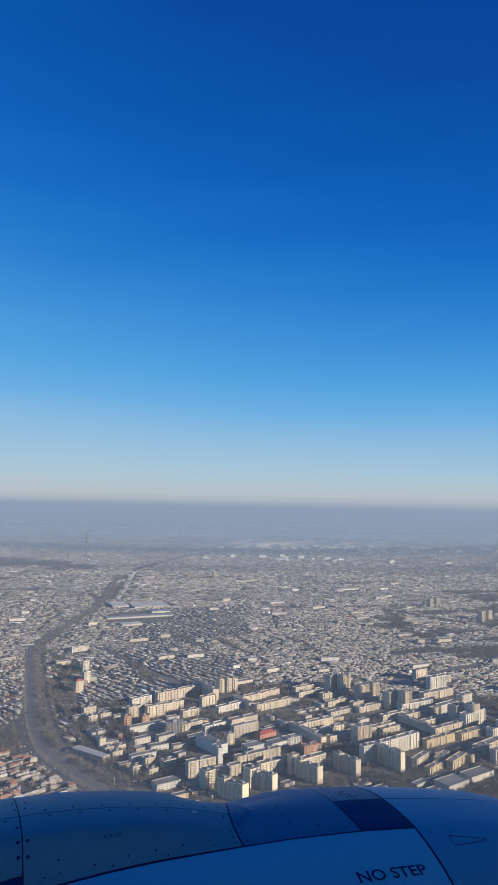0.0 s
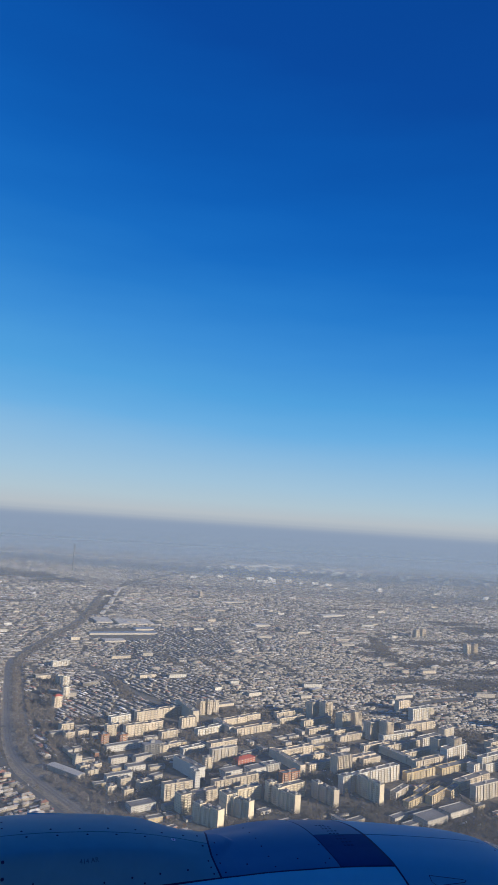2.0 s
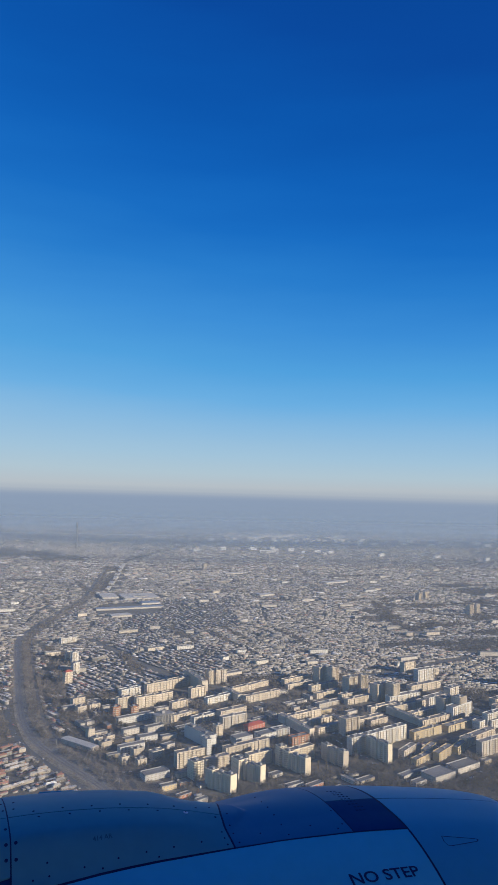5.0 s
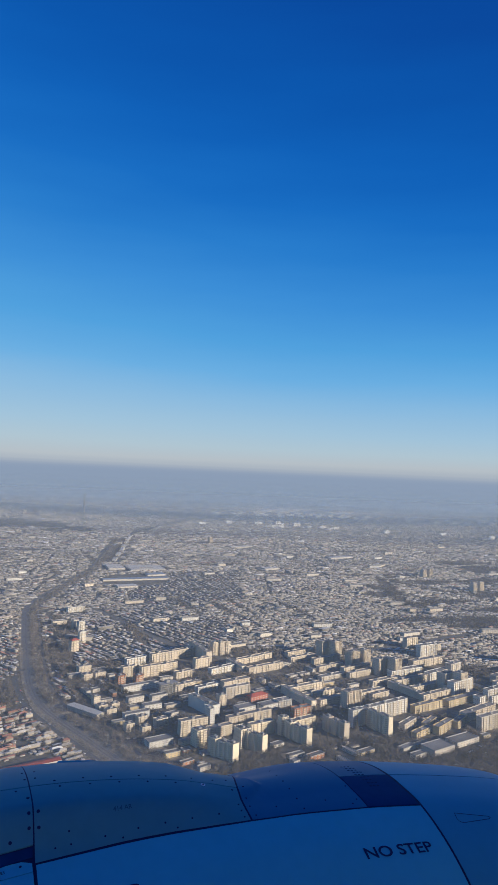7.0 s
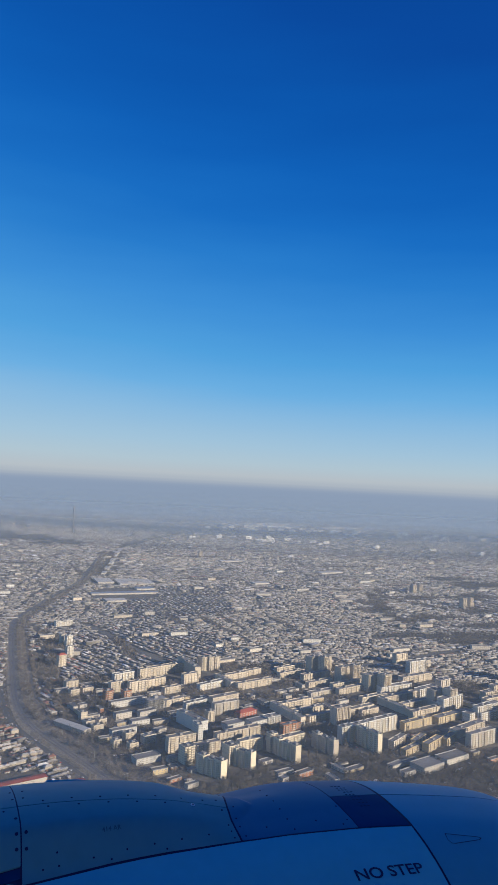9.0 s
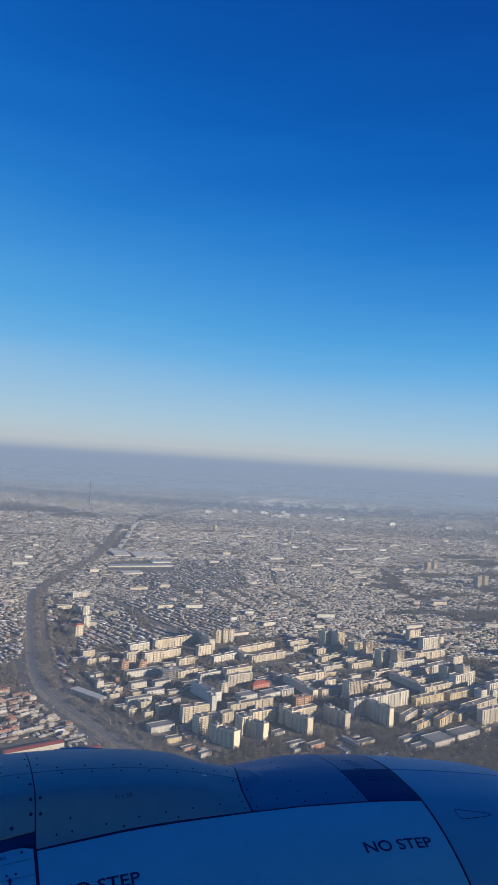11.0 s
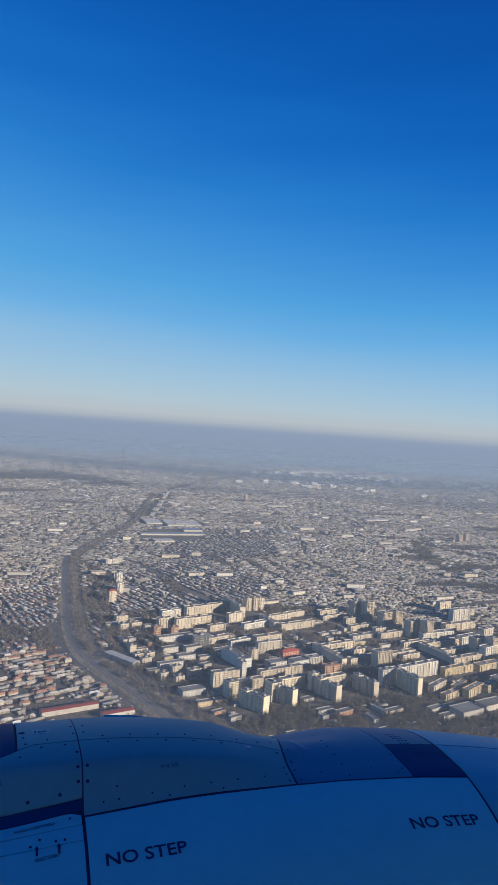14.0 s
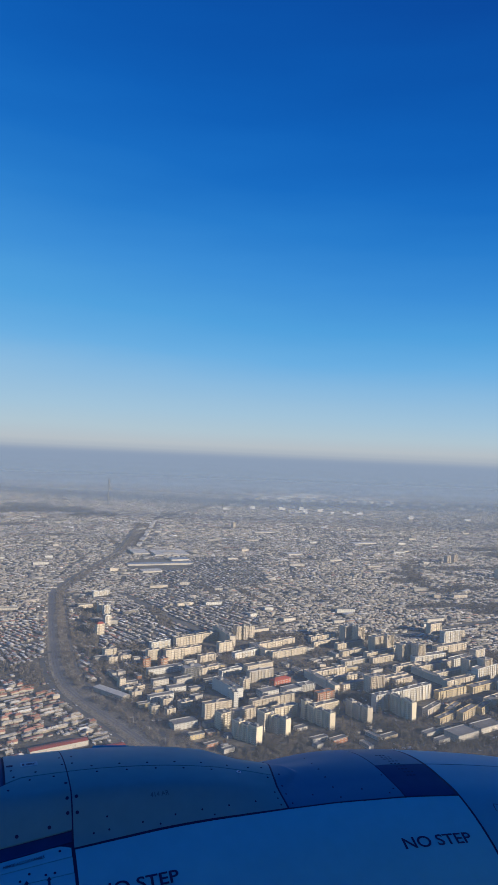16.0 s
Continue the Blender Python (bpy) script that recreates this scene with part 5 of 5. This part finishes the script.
# scrub along the railway
t = r.uniform(0, 1, 20000) ** 1.4 * (len(RAILWAY) - 1)
i = t.astype(int)
off = r.choice((-1, 1, 1), 20000) * r.uniform(4, 56, 20000)
x, y = RAILWAY[i, 0] + off, RAILWAY[i, 1] + r.uniform(-12, 12, 20000)
k = (np.abs(off + 26) > 5) & (np.abs(off + 6.5) > 6.5) & (np.abs(off - 25) > 2.5) & (np.abs(off) < np.interp(y, [600, 900, 1100, 3300], [50, 46, 34, 26]))
tree_field("railway_scrub", "bare scrub and trees along the railway", x[k], y[k], r.uniform(1.2, 6.0, k.sum()), 16, 1.5)
# taller trees on the railway's verge
t = r.uniform(0, 1, 2600) ** 1.3 * (len(RAILWAY) - 1)
i = t.astype(int)
off = r.uniform(6, 46, 2600) * np.interp(RAILWAY[i, 1], [900, 1100, 3300], [1.0, 0.75, 0.5])
x, y = RAILWAY[i, 0] + off, RAILWAY[i, 1] + r.uniform(-12, 12, 2600)
k = np.abs(off - 25) > 2.5
tree_field("railway_trees", "bare brown trees on the railway verge", x[k], y[k], r.uniform(4, 9.5, k.sum()), 26, 1.2)
# parks and woods
xs, ys = [], []
for cx, cy, a, b in PARKS:
    n = int(a * b * math.pi / np.interp(cy, [1300, 2400], [28, 70]))
    q, w = np.sqrt(r.random(n)), r.uniform(0, math.tau, n)
    xs.append(cx + a * q * np.cos(w)), ys.append(cy + b * q * np.sin(w))
x, y = np.concatenate(xs), np.concatenate(ys)
tree_field("park_trees", "dense bare trees of the city's parks", x, y, r.uniform(4, 9, len(x)), 24, 1.7)
# gardens
k = r.choice(len(HX), min(len(HX), 27000), replace=False)
x, y = HX[k] + r.uniform(-9, 9, len(k)), HY[k] + r.uniform(-9, 9, len(k))
tree_field("garden_trees", "bare garden trees among the houses", x, y, r.uniform(2.5, 5.8, len(x)), 12, 1.8)

k = np.repeat(np.flatnonzero((HX < 200) & (HY < 1400)), 2)
x, y = HX[k] + r.uniform(-11, 11, len(k)), HY[k] + r.uniform(-9, 9, len(k))
tree_field("yard_trees", "bare shrubs and trees in the yards of the houses", x, y, r.uniform(2.0, 6.5, len(x)), 22, 1.5)

# ---- parked and passing cars ----


def car_model(colour):
    b = thing("car", Matrix(), "small " + colour[0] + " car on the asphalt street", "car", "cars on the streets")
    m = material(colour[0] + "_car_paint", colour[1], rough=0.3, vary=0.05, scale=1, fine=8)
    s = Shape().box(-2.1, 2.1, -0.85, 0.85, 0.35, 0.95)
    part("body", s.mesh("body", m), b)
    c = Shape().add([(-1.7, -0.8, 0.96), (1.0, -0.8, 0.96), (1.0, 0.8, 0.96), (-1.7, 0.8, 0.96), (-1.3, -0.65, 1.5), (0.4, -0.65, 1.5), (0.4, 0.65, 1.5), (-1.3, 0.65, 1.5)],
                    [(0, 1, 5, 4), (1, 2, 6, 5), (2, 3, 7, 6), (3, 0, 4, 7), (4, 5, 6, 7), (0, 3, 2, 1)])
    part("cabin", c.mesh("cabin", WINDOW), b, "dark glazed cabin")
    for x in (-1.3, 1.3):
        for y in (-0.82, 0.82):
            w = Shape()
            w.v = [(x + 0.33 * math.cos(math.tau * k / 10), y + d, 0.33 + 0.33 * math.sin(math.tau * k / 10)) for d in (-0.1, 0.1) for k in range(10)]
            w.f = [(k, (k + 1) % 10, 10 + (k + 1) % 10, 10 + k) for k in range(10)] + [tuple(range(9, -1, -1)), tuple(range(10, 20))]
            part("wheel", w.mesh("wheel", SEAM), b)
    return b


cars = [car_model(c) for c in (("white", (0.7, 0.7, 0.7)), ("silver", (0.45, 0.46, 0.47)), ("black", (0.03, 0.03, 0.03)), ("red", (0.4, 0.04, 0.03)), ("blue", (0.05, 0.09, 0.2)))]
rc = random.Random(9)
count = 0
beside = RAILWAY[:70] + np.stack([np.gradient(RAILWAY[:70, 1]), -np.gradient(RAILWAY[:70, 0])], -1) / np.linalg.norm(np.gradient(RAILWAY[:70], axis=0), axis=1)[:, None] * -26
for n, (pts, w) in enumerate([(beside[::6], 10)] + ROADS[:5]):
    line = smooth_line(pts, 9)
    for k in range(1, len(line) - 1):
        if rc.random() < 0.24 and line[k][1] < 1300 and line[k][0] < 950:
            t = line[k + 1] - line[k - 1]
            t = t / np.linalg.norm(t)
            off = rc.choice((-0.36, -0.15, 0.15, 0.36)) * w
            m = pose(line[k][0] + t[1] * off, line[k][1] - t[0] * off, 0.28 + 0.05 * n, 0, 0, math.degrees(math.atan2(t[1], t[0])) + (180 if off < 0 else 0))
            if count < 5:
                cars[count].matrix_basis = m
            else:
                copy_thing(cars[rc.choice((0, 0, 1, 1, 2, 2, 3, 4))], m)
            count += 1

# ---- masts along the railway ----
mast = thing("catenary_mast", Matrix(), "grey steel railway mast with a cross arm", "mast", "masts along the railway")
part("pole", Shape().box(-0.17, 0.17, -0.17, 0.17, 0, 8.5).mesh("pole", CONCRETE), mast)
part("arm", Shape().box(-0.08, 0.08, 0.18, 5.0, 7.2, 7.4).box(-0.06, 0.06, 0.18, 3.0, 8.0, 8.12).mesh("arm", CONCRETE), mast)
stops = smooth_line(RAILWAY[:90:6], 38)
for k in range(1, len(stops) - 1):
    t = stops[k + 1] - stops[k - 1]
    t = t / np.linalg.norm(t)
    m = pose(stops[k][0] + t[1] * 13.5, stops[k][1] - t[0] * 13.5, 0, 0, 0, math.degrees(math.atan2(t[1], t[0])))
    if k == 1:
        mast.matrix_basis = m
    else:
        copy_thing(mast, m)
